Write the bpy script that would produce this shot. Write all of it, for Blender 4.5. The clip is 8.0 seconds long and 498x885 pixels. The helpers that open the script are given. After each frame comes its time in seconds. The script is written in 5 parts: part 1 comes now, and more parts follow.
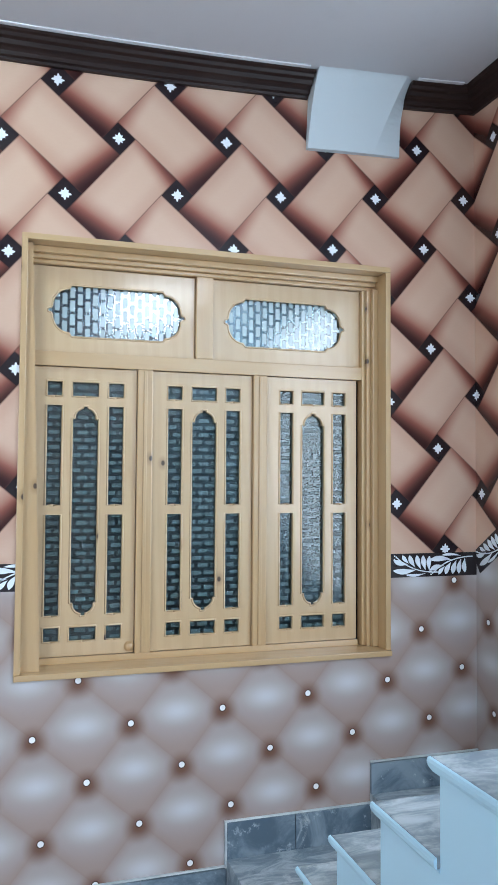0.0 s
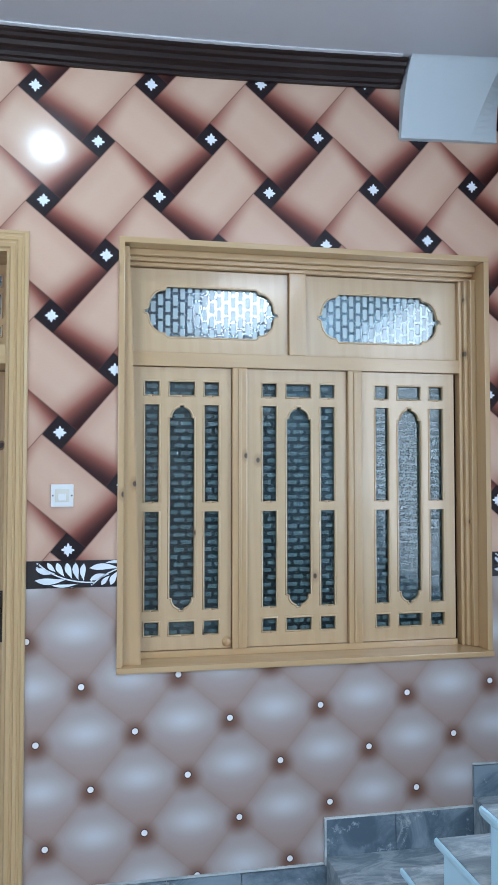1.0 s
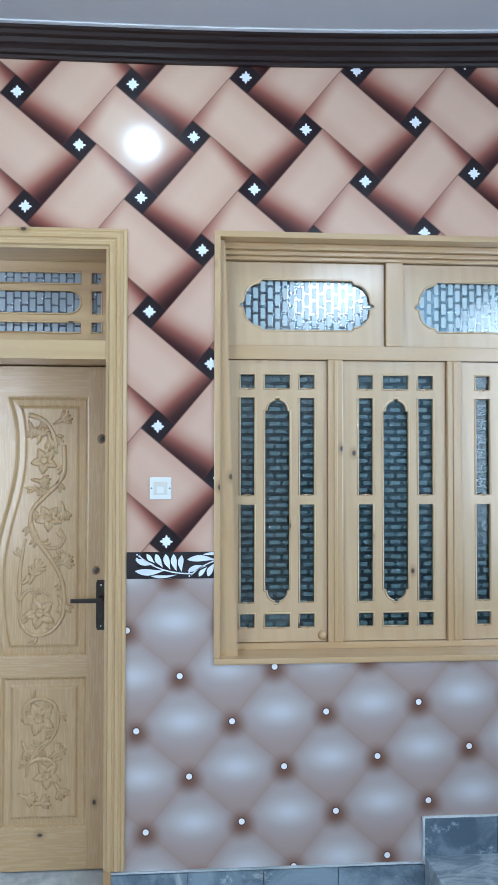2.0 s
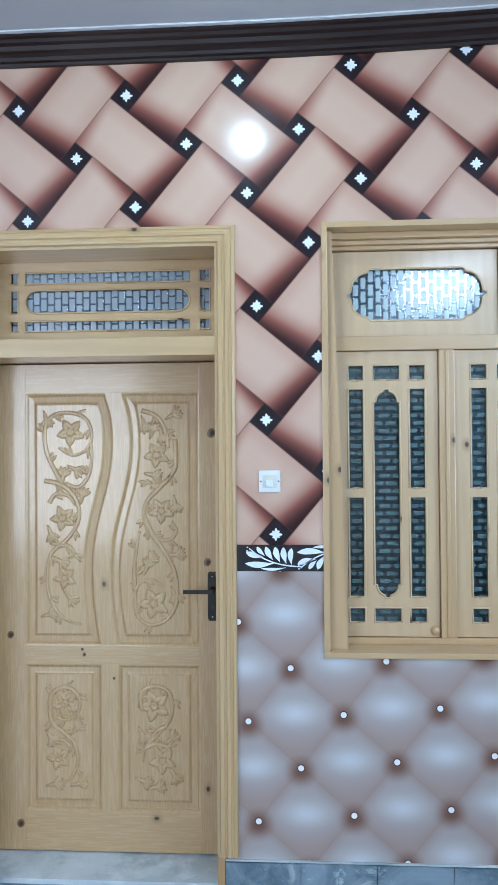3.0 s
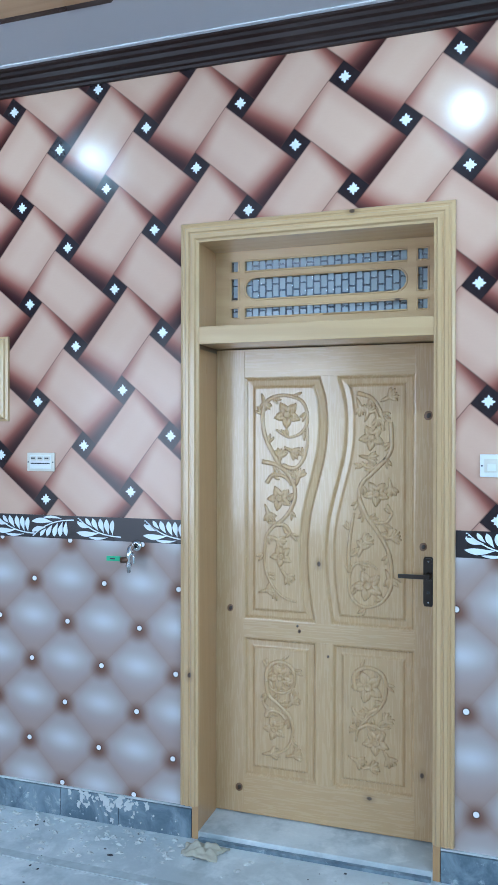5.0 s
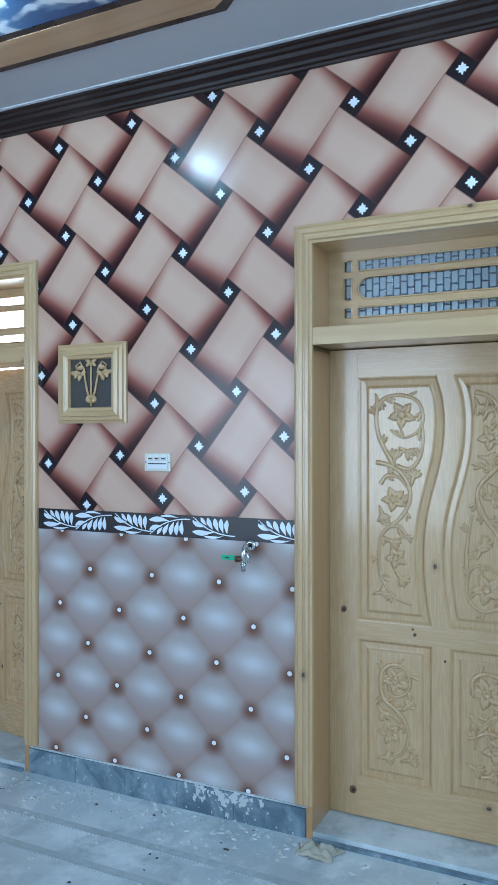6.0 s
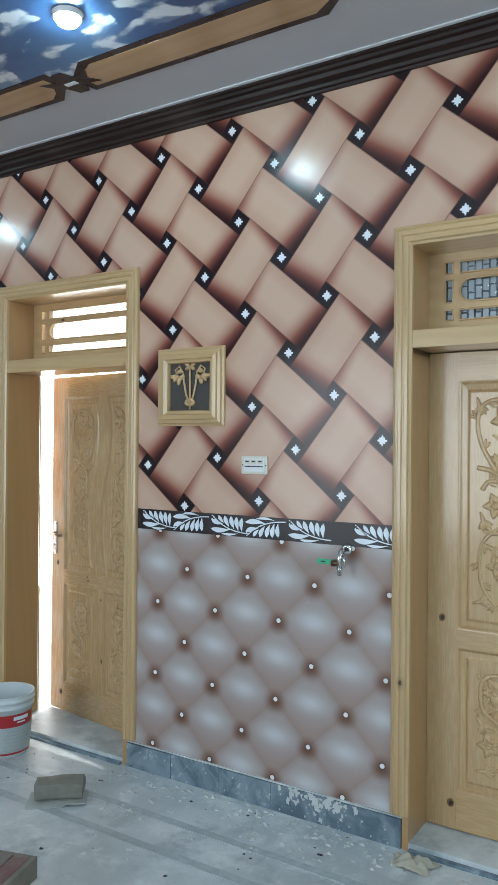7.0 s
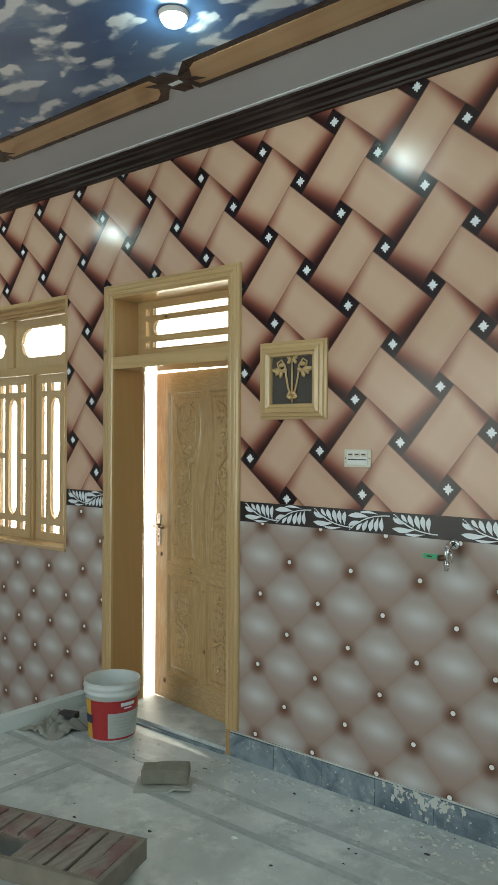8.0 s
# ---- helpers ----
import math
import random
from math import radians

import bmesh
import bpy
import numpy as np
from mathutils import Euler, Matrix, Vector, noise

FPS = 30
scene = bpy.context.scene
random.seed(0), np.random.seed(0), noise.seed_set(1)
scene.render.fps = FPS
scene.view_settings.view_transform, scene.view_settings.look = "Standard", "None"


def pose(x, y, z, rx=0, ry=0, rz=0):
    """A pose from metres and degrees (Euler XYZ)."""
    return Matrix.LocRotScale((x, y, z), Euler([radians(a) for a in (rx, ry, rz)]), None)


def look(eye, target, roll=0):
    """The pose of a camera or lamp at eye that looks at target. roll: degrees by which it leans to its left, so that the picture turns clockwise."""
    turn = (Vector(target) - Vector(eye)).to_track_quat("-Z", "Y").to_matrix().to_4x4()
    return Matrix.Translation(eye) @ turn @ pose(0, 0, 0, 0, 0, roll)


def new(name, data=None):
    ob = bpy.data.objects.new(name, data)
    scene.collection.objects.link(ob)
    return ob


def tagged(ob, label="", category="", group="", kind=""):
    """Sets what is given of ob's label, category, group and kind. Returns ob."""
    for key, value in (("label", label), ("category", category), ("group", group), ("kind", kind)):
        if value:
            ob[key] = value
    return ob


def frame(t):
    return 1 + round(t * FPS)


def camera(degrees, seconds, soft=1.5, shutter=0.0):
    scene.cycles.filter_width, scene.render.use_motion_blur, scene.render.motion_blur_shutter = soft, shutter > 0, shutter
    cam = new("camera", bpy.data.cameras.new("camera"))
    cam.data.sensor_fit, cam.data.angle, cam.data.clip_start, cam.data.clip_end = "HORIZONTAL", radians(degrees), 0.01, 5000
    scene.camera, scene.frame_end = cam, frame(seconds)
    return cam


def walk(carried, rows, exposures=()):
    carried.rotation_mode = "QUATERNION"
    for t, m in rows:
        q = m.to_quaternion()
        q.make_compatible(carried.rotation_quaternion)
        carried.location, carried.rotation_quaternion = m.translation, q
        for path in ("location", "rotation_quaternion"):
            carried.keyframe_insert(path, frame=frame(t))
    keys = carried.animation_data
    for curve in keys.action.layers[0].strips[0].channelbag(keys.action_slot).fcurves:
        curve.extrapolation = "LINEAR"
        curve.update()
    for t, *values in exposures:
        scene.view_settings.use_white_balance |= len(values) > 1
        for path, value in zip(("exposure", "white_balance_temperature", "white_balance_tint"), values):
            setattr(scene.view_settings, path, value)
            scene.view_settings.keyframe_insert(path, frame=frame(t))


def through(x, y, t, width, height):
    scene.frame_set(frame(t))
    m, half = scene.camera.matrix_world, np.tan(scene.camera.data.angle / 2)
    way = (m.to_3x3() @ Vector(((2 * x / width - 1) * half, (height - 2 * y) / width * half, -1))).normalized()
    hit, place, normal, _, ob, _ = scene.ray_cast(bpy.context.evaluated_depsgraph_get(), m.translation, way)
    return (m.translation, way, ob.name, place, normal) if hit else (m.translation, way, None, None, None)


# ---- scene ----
cam = camera(35.7, 8.0, 1.2)
PATH = [
    (0, (0.386, -3.127, 1.726), (0.988, -1.222, 1.814), 0.4),
    (0.5, (0.372, -3.122, 1.726), (0.872, -1.187, 1.814), 0.1),
    (1, (0.362, -3.12, 1.729), (0.742, -1.158, 1.806), 0.0),
    (2.3, (0.342, -3.109, 1.748), (0.406, -1.111, 1.789), 0.0),
    (2.5, (0.337, -3.109, 1.748), (0.343, -1.11, 1.785), -0.1),
    (3, (0.335, -3.109, 1.745), (0.209, -1.113, 1.777), -0.4),
    (3.5, (0.325, -3.112, 1.742), (0.067, -1.129, 1.779), -0.5),
    (4, (0.304, -3.119, 1.738), (-0.099, -1.16, 1.772), -0.5),
    (4.5, (0.288, -3.119, 1.742), (-0.213, -1.183, 1.751), -0.2),
    (5, (0.27, -3.125, 1.738), (-0.359, -1.226, 1.73), 0.1),
    (5.2, (0.258, -3.129, 1.735), (-0.426, -1.249, 1.727), 0.1),
    (6.5, (0.213, -3.165, 1.738), (-0.761, -1.418, 1.735), 0.1),
    (7, (0.201, -3.174, 1.731), (-0.874, -1.487, 1.736), 0.5),
    (7.5, (0.175, -3.19, 1.712), (-0.997, -1.569, 1.721), 0.5),
    (8, (0.164, -3.198, 1.712), (-1.106, -1.653, 1.707), 0.4),
]
EXPOSURES = [(0, -0.25, 6080, 16), (0.5, -0.46, 5930, 16), (1.2, -0.43, 5740, 15), (2.5, -0.29, 5540, 13), (4, -0.37, 5270, 12), (5.2, -0.3, 5130, 9), (6.3, -0.66, 4980, 5), (6.6, -0.74, 5300, 5), (7, -0.69, 6080, 8), (7.5, -0.77, 6650, 6), (8, -1.05, 7250, 2)]
walk(cam, [(t, look(eye, target, roll)) for t, eye, target, roll in PATH], EXPOSURES)

# main planes of the room, in metres
CEIL = 3.44
RIGHT, LEFT, BACK = 2.486, -7.6, -6.2
SPLIT = -1.09

# ---- light ----
world = bpy.data.worlds.new("world")
scene.world = world
world.use_nodes = True
wn = world.node_tree.nodes
sky = wn.new("ShaderNodeTexSky")
sky.sky_type, sky.sun_disc = "NISHITA", False
sky.sun_elevation, sky.sun_rotation = radians(80), radians(200)
wn["Background"].inputs["Strength"].default_value = 0.12
world.node_tree.links.new(sky.outputs[0], wn["Background"].inputs[0])

sun = new("sun", bpy.data.lights.new("sun", "SUN"))
sun.data.energy, sun.data.angle, sun.data.color = 3.0, radians(0.6), (1.0, 0.95, 0.88)
sun.matrix_world = look((0, 0, 0), (0.06, -0.16, -1.0))


def window_light(name, at, target, w, h, watts, colour):
    lamp = new(name, bpy.data.lights.new(name, "AREA"))
    lamp.data.shape, lamp.data.size, lamp.data.size_y = "RECTANGLE", w, h
    lamp.data.energy, lamp.data.color = watts, colour
    lamp.matrix_world = look(at, target)
    return lamp


window_light("daylight_opening", (-3.5, BACK + 0.02, 1.75), (-3.5, 0, 1.75), 3.7, 2.2, 195, (0.92, 0.97, 1.0))
window_light("daylight_landing", (RIGHT + 0.12, -2.05, 1.95), (0, -2.05, 1.95), 1.8, 2.0, 80, (0.80, 0.94, 1.0))
window_light("daylight_stairwell", (1.87, -4.7, CEIL + 0.1), (1.87, -4.7, 0), 0.8, 2.2, 125, (0.78, 0.92, 1.0))


# ---- node helpers ----
class Nodes:
    """Short hand for building a node material."""

    def __init__(self, name):
        self.mat = bpy.data.materials.new(name)
        self.mat.use_nodes = True
        self.tree = self.mat.node_tree
        self.bsdf = self.tree.nodes["Principled BSDF"]

    def put(self, socket, value):
        if isinstance(value, bpy.types.NodeSocket):
            self.tree.links.new(value, socket)
        elif value is not None:
            if isinstance(value, (tuple, list)) and len(value) == 3 and socket.type == "RGBA":
                value = (*value, 1)
            socket.default_value = value

    def node(self, kind, ins=None, **props):
        n = self.tree.nodes.new(kind)
        if "operation" in props:
            n.operation = props["operation"]
        if "data_type" in props:
            n.data_type = props["data_type"]
        if "feature" in props:
            n.feature = props["feature"]
        if "voronoi_dimensions" in props:
            n.voronoi_dimensions = props["voronoi_dimensions"]
        if "wave_type" in props:
            n.wave_type = props["wave_type"]
        if "bands_direction" in props:
            n.bands_direction = props["bands_direction"]
        for k, v in (ins or {}).items():
            self.put(n.inputs[k], v)
        return n

    def m(self, op, a, b=0.0, c=0.0):
        return self.node("ShaderNodeMath", {0: a, 1: b, 2: c}, operation=op).outputs[0]

    def add(self, a, b):
        return self.m("ADD", a, b)

    def sub(self, a, b):
        return self.m("SUBTRACT", a, b)

    def mul(self, a, b):
        return self.m("MULTIPLY", a, b)

    def step(self, x, lo, hi, a=0.0, b=1.0):
        n = self.tree.nodes.new("ShaderNodeMapRange")
        n.interpolation_type = "SMOOTHSTEP"
        for i, v in enumerate((x, lo, hi, a, b)):
            self.put(n.inputs[i], v)
        return n.outputs[0]

    def mix(self, f, a, b):
        n = self.tree.nodes.new("ShaderNodeMix")
        n.data_type = "RGBA"
        self.put(n.inputs[0], f)
        self.put(n.inputs[6], a)
        self.put(n.inputs[7], b)
        return n.outputs[2]

    def noise(self, vec, scale, detail=3.0, rough=0.5, distort=0.0):
        return self.node("ShaderNodeTexNoise", {"Vector": vec, "Scale": scale, "Detail": detail, "Roughness": rough, "Distortion": distort}).outputs[0]

    def place(self):
        return self.tree.nodes.new("ShaderNodeNewGeometry").outputs["Position"]

    def local(self):
        return self.tree.nodes.new("ShaderNodeTexCoord").outputs["Object"]

    def rnd(self):
        return self.tree.nodes.new("ShaderNodeObjectInfo").outputs["Random"]

    def stretch(self, vec, x, y, z):
        return self.node("ShaderNodeVectorMath", {0: vec, 1: (x, y, z)}, operation="MULTIPLY").outputs[0]

    def split(self, vec):
        return self.node("ShaderNodeSeparateXYZ", {0: vec}).outputs

    def bump(self, height, strength, dist=0.01):
        n = self.node("ShaderNodeBump", {"Height": height, "Strength": strength, "Distance": dist})
        self.put(self.bsdf.inputs["Normal"], n.outputs[0])

    def done(self, colour, rough, **more):
        self.put(self.bsdf.inputs["Base Color"], colour)
        self.put(self.bsdf.inputs["Roughness"], rough)
        for k, v in more.items():
            self.put(self.bsdf.inputs[k.replace("_", " ")], v)
        return self.mat


def plain(name, colour, rough=0.5, grain=0.12, scale=30.0, **more):
    g = Nodes(name)
    p = g.local()
    f = g.noise(p, scale, 4)
    f2 = g.noise(p, scale * 0.11, 2)
    dark = tuple(c * (1 - 2 * grain) for c in colour)
    light = tuple(min(1, c * (1 + grain)) for c in colour)
    col = g.mix(g.mul(g.add(f, f2), 0.5), dark, light)
    g.bump(f, 0.08, 0.004)
    return g.done(col, g.step(f2, 0.3, 0.7, rough * 0.85, min(1, rough * 1.15)), **more)


# ---- materials ----
WEAVE_R = ((0.1378, 2.8058), (0.2466, -0.2073), (0.2111, 0.2529))
WEAVE_L = ((-1.6038, 2.1641), (0.2458, -0.205), (0.2023, 0.2507))
WEAVE_FAR = ((-1.6213, 2.1670), (0.2393, -0.2058), (0.1915, 0.2480))
TUFT_R = ((0.338, 0.4942), (0.2092, -0.1832), (0.1704, 0.2137))
STAIR_RISE = 0.67
TUFT_FAR = ((-4.5808, 0.8377), (0.1907, -0.1767), (0.1716, 0.1940))
TUFT_L = ((-1.4701, 0.7075), (0.1768, -0.1892), (0.1903, 0.1856))


def wallpaper(name, side, weave, tuft):
    """Glossy printed wallpaper: woven bands with stars above, buttoned upholstery below. side: the wall stands along y."""
    g = Nodes(name)
    pos = g.place()
    px, py, pz = g.split(pos)[0:3]
    if side:
        px = g.sub(RIGHT, py)

    def lattice(spec, far, shift, lo, hi):
        ways = []
        for (ox, oz), (ax, az), (bx, bz) in (spec, far):
            det = ax * bz - az * bx
            dx, dz = g.sub(px, ox), g.sub(pz, oz)
            ways.append((g.add(g.mul(dx, bz / det), g.mul(dz, -bx / det)), g.add(g.mul(dx, -az / det), g.mul(dz, ax / det))))
        near = g.step(px, lo, hi)
        out = []
        for k in (0, 1):
            a, b = ways[0][k], g.add(ways[1][k], shift[k])
            out.append(g.add(b, g.mul(g.sub(a, b), near)))
        return out

    # woven bands
    gap = 0.145
    u, v = lattice(weave, WEAVE_L, (-3.0, -5.0), -1.7, -0.2)
    u, v = [g.add(b, g.mul(g.step(px, -3.3, -2.6), g.sub(a, b))) for a, b in zip((u, v), lattice(WEAVE_FAR, WEAVE_FAR, (-3.0, -5.0), 100.0, 101.0))]
    iu, iv = g.m("FLOOR", u), g.m("FLOOR", v)
    fu, fv = g.sub(u, iu), g.sub(v, iv)
    cu = g.m("ABSOLUTE", g.sub(fu, 0.5))
    cv = g.m("ABSOLUTE", g.sub(fv, 0.5))
    on_a = g.m("LESS_THAN", cv, 0.5 - gap)
    on_b = g.m("LESS_THAN", cu, 0.5 - gap)
    odd = g.m("FLOORED_MODULO", g.add(iu, iv), 2.0)
    show_a = g.mul(on_a, g.m("MAXIMUM", g.sub(1.0, on_b), odd))
    hole = g.mul(g.sub(1.0, on_a), g.sub(1.0, on_b))
    # signed way along each band from the middle of its upper piece
    sa = g.sub(g.m("FLOORED_MODULO", g.add(g.sub(u, 0.5), g.add(iv, 2.0)), 2.0), 1.0)
    sb = g.sub(g.m("FLOORED_MODULO", g.add(g.sub(v, 0.5), g.add(iu, 1.0)), 2.0), 1.0)
    end_a = g.m("MAXIMUM", g.step(g.add(sa, g.mul(g.sub(fv, 0.5), -0.16)), 0.14, 0.74), g.mul(g.step(g.add(g.mul(sa, -1.0), g.mul(g.sub(fv, 0.5), -0.2)), 0.42, 0.74), 0.60))
    end_b = g.m("MAXIMUM", g.step(g.add(g.mul(sb, -1.0), g.mul(g.sub(fu, 0.5), 0.16)), 0.12, 0.74), g.mul(g.step(g.add(sb, g.mul(g.sub(fu, 0.5), 0.2)), 0.38, 0.74), 0.80))
    rim_a = g.step(cv, 0.5 - gap - 0.022, 0.5 - gap)
    rim_b = g.step(cu, 0.5 - gap - 0.022, 0.5 - gap)
    tone = g.mix(g.noise(pos, 1.6, 2), (0.585, 0.378, 0.268), (0.645, 0.44, 0.33))
    tone = g.mix(g.mul(g.noise(g.stretch(pos, 40, 40, 160), 1.0, 3), 0.12), tone, (0.42, 0.24, 0.17))

    def band(end, rim, wide):
        c = g.mix(g.mul(wide, 0.26), tone, (0.36, 0.13, 0.085))
        c = g.mix(g.step(end, 0.0, 0.70), c, (0.30, 0.095, 0.066))
        c = g.mix(g.step(end, 0.40, 0.96), c, (0.030, 0.008, 0.008))
        return g.mix(g.mul(rim, 0.75), c, (0.06, 0.018, 0.014))

    col = g.mix(show_a, band(end_b, rim_b, g.step(cu, 0.10, 0.36)), band(end_a, rim_a, g.step(cv, 0.10, 0.36)))
    # dark squares with an eight-pointed star
    ru, rv = g.sub(u, g.m("ROUND", u)), g.sub(v, g.m("ROUND", v))
    (_, (ax, az), (bx, bz)) = weave
    sx = g.add(g.mul(ru, ax), g.mul(rv, bx))
    sz = g.add(g.mul(ru, az), g.mul(rv, bz))
    r = g.m("SQRT", g.add(g.mul(sx, sx), g.mul(sz, sz)))
    th = g.m("ARCTAN2", sz, sx)
    ray8 = g.m("POWER", g.m("ABSOLUTE", g.m("COSINE", g.mul(th, 4.0))), 3.0)
    ray4 = g.m("POWER", g.m("ABSOLUTE", g.m("COSINE", g.add(g.mul(th, 2.0), 0.25))), 3.0)
    reach = g.add(0.0138, g.add(g.mul(ray8, 0.0070), g.mul(ray4, 0.0055)))
    star = g.m("LESS_THAN", r, reach)
    black = g.mix(g.noise(pos, 30, 2), (0.010, 0.006, 0.008), (0.024, 0.014, 0.016))
    col = g.mix(hole, col, g.mix(star, black, (0.80, 0.82, 0.86)))

    # buttoned upholstery
    u, v = lattice(tuft, TUFT_L, (0.0, 0.0), -0.6, -0.5)
    past_door = g.m("LESS_THAN", px, -3.1)
    u, v = [g.add(a, g.mul(past_door, g.sub(b, a))) for a, b in zip((u, v), lattice(TUFT_FAR, TUFT_FAR, (0.0, 0.0), -0.6, -0.5))]
    fu, fv = g.m("FRACT", u), g.m("FRACT", v)
    near = g.m("MINIMUM", g.m("MINIMUM", fu, g.sub(1.0, fu)), g.m("MINIMUM", fv, g.sub(1.0, fv)))
    (_, (ax, az), (bx, bz)) = tuft
    qx = g.add(g.mul(g.sub(fu, 0.5), ax), g.mul(g.sub(fv, 0.5), bx))
    qz = g.add(g.mul(g.sub(fu, 0.5), az), g.mul(g.sub(fv, 0.5), bz))
    ru, rv = g.sub(u, g.m("ROUND", u)), g.sub(v, g.m("ROUND", v))
    bx_ = g.add(g.mul(ru, ax), g.mul(rv, bx))
    bz_ = g.add(g.mul(ru, az), g.mul(rv, bz))
    br = g.m("SQRT", g.add(g.mul(bx_, bx_), g.mul(bz_, bz_)))
    halo = g.m("SQRT", g.add(g.mul(bx_, bx_), g.m("POWER", g.add(bz_, 0.012), 2.0)))
    sheen_z = g.m("EXPONENT", g.mul(g.m("POWER", g.mul(g.sub(qz, 0.018), 24.0), 2.0), -1.0))
    sheen_x = g.m("EXPONENT", g.mul(g.m("POWER", g.mul(qx, 13.0), 2.0), -1.0))
    wide = g.m("EXPONENT", g.mul(g.m("POWER", g.mul(g.add(g.mul(qx, qx), g.m("POWER", g.sub(qz, 0.02), 2.0)), 75.0), 1.0), -1.0))
    low = g.step(qz, -0.17, 0.06)
    soft = g.mix(low, (0.355, 0.250, 0.212), (0.385, 0.312, 0.280))
    soft = g.mix(g.mul(wide, 0.5), soft, (0.45, 0.402, 0.385))
    soft = g.mix(g.mul(g.mul(sheen_z, sheen_x), 0.85), soft, (0.60, 0.595, 0.605))
    soft = g.mix(g.step(near, 0.0, 0.15, 0.55, 0.0), soft, (0.350, 0.256, 0.222))
    soft = g.mix(g.step(near, 0.0, 0.05, 0.10, 0.0), soft, (0.24, 0.145, 0.115))
    soft = g.mix(g.step(halo, 0.006, 0.080, 0.90, 0.0), soft, (0.15, 0.062, 0.034))
    soft = g.mix(g.step(br, 0.0145, 0.0170, 0.9, 0.0), soft, (0.08, 0.042, 0.03))
    soft = g.mix(g.step(br, 0.0108, 0.0128, 1.0, 0.0), soft, (0.84, 0.82, 0.80))
    height = g.split(pos)[2]
    if side:
        height = g.sub(height, g.mul(g.sub(px, RIGHT), STAIR_RISE))
    col = g.mix(g.m("GREATER_THAN", height, 1.33), soft, col)
    smear = g.noise(g.stretch(pos, 1, 1, 0.5), 3.0, 4, 0.6)
    fine = g.noise(pos, 55.0, 3)
    g.bump(g.add(g.mul(smear, 0.9), g.mul(fine, 0.015)), 0.05, 0.010)
    return g.done(col, g.step(smear, 0.3, 0.75, 0.15, 0.26), Specular_IOR_Level=0.38)


PAPER_R = wallpaper("printed_wallpaper", False, WEAVE_R, TUFT_R)
PAPER_L = PAPER_R
PAPER_S = wallpaper("printed_wallpaper_side", True, WEAVE_R, TUFT_R)


def pine(name, light, dark, upright=True, rough=0.32, seed=0.0, grain=1.0, knotty=0.66):
    g = Nodes(name)
    p = g.node("ShaderNodeVectorMath", {0: g.place(), 1: (seed, seed * 0.7, seed * 1.3)}, operation="ADD").outputs[0]
    p = g.node("ShaderNodeVectorMath", {0: p, 1: g.node("ShaderNodeCombineXYZ", {0: g.mul(g.rnd(), 7.0), 1: g.mul(g.rnd(), 3.0), 2: g.mul(g.rnd(), 5.0)}).outputs[0]}, operation="ADD").outputs[0]
    q = g.stretch(p, 1, 1, 0.06) if upright else g.stretch(p, 0.06, 1, 1)
    warp = g.noise(q, 5.0, 2)
    rings = g.node("ShaderNodeTexWave", {"Vector": q, "Scale": 9.0, "Distortion": 7.0, "Detail": 2.0, "Detail Scale": 1.2}, wave_type="BANDS", bands_direction="DIAGONAL").outputs[1]
    fibre = g.noise(g.stretch(q, 1, 1, 1), 140.0, 2)
    col = g.mix(g.mul(g.step(rings, 0.25, 0.95), 0.26 * grain), light, dark)
    col = g.mix(g.mul(warp, 0.35), col, tuple(c * 1.12 for c in light))
    col = g.mix(g.mul(fibre, 0.22 * grain), col, dark)
    px, _, pz = g.split(p)[0:3]
    flat = g.node("ShaderNodeCombineXYZ", {0: px if upright else g.mul(px, 0.7), 1: g.mul(pz, 0.7) if upright else pz, 2: 0.0}).outputs[0]
    knots = g.node("ShaderNodeTexVoronoi", {"Vector": flat, "Scale": 4.2}, feature="F1", voronoi_dimensions="2D")
    spot = knots.outputs["Distance"]
    chance = g.m("GREATER_THAN", g.split(knots.outputs["Color"])[0], knotty)
    col = g.mix(g.mul(g.step(spot, 0.03, 0.12, 0.55, 0.0), chance), col, tuple(c * 0.7 for c in dark))
    col = g.mix(g.mul(g.step(spot, 0.020, 0.045, 0.95, 0.0), chance), col, (0.05, 0.025, 0.012))
    g.bump(g.add(g.mul(rings, 0.4), fibre), 0.10 * grain, 0.003)
    return g.done(col, g.step(fibre, 0.2, 0.8, rough * 0.85, rough * 1.2), Coat_Weight=0.7, Coat_Roughness=0.12)


PINE = pine("pine_upright", (0.55, 0.37, 0.18), (0.39, 0.235, 0.095))
PINE_H = pine("pine_level", (0.55, 0.37, 0.18), (0.39, 0.235, 0.095), upright=False, seed=3.0)
PINE_TAN = pine("pine_tan_upright", (0.52, 0.34, 0.165), (0.37, 0.21, 0.085), seed=5.0, grain=0.7, knotty=0.8)
PINE_TAN_H = pine("pine_tan_level", (0.52, 0.34, 0.165), (0.37, 0.21, 0.085), upright=False, seed=8.0, grain=0.7, knotty=0.8)
SASH_WOOD = pine("pale_pine_sash", (0.56, 0.39, 0.215), (0.41, 0.25, 0.115), seed=17.0, grain=0.7, knotty=0.82)
DOOR_WOOD = pine("carved_pine", (0.51, 0.335, 0.160), (0.40, 0.238, 0.098), rough=0.26, seed=11.0, grain=0.45, knotty=0.95)
DOOR_RAIL = pine("carved_pine_level", (0.51, 0.335, 0.160), (0.40, 0.238, 0.098), upright=False, rough=0.26, seed=13.0, grain=0.45, knotty=0.95)
# same pine, darker and redder: the shade inside the doorway is in the colour
SHADED_LINING_WOOD = pine("shaded_lining_pine", (0.44, 0.26, 0.11), (0.32, 0.165, 0.058), seed=21.0, grain=0.6, knotty=0.85)


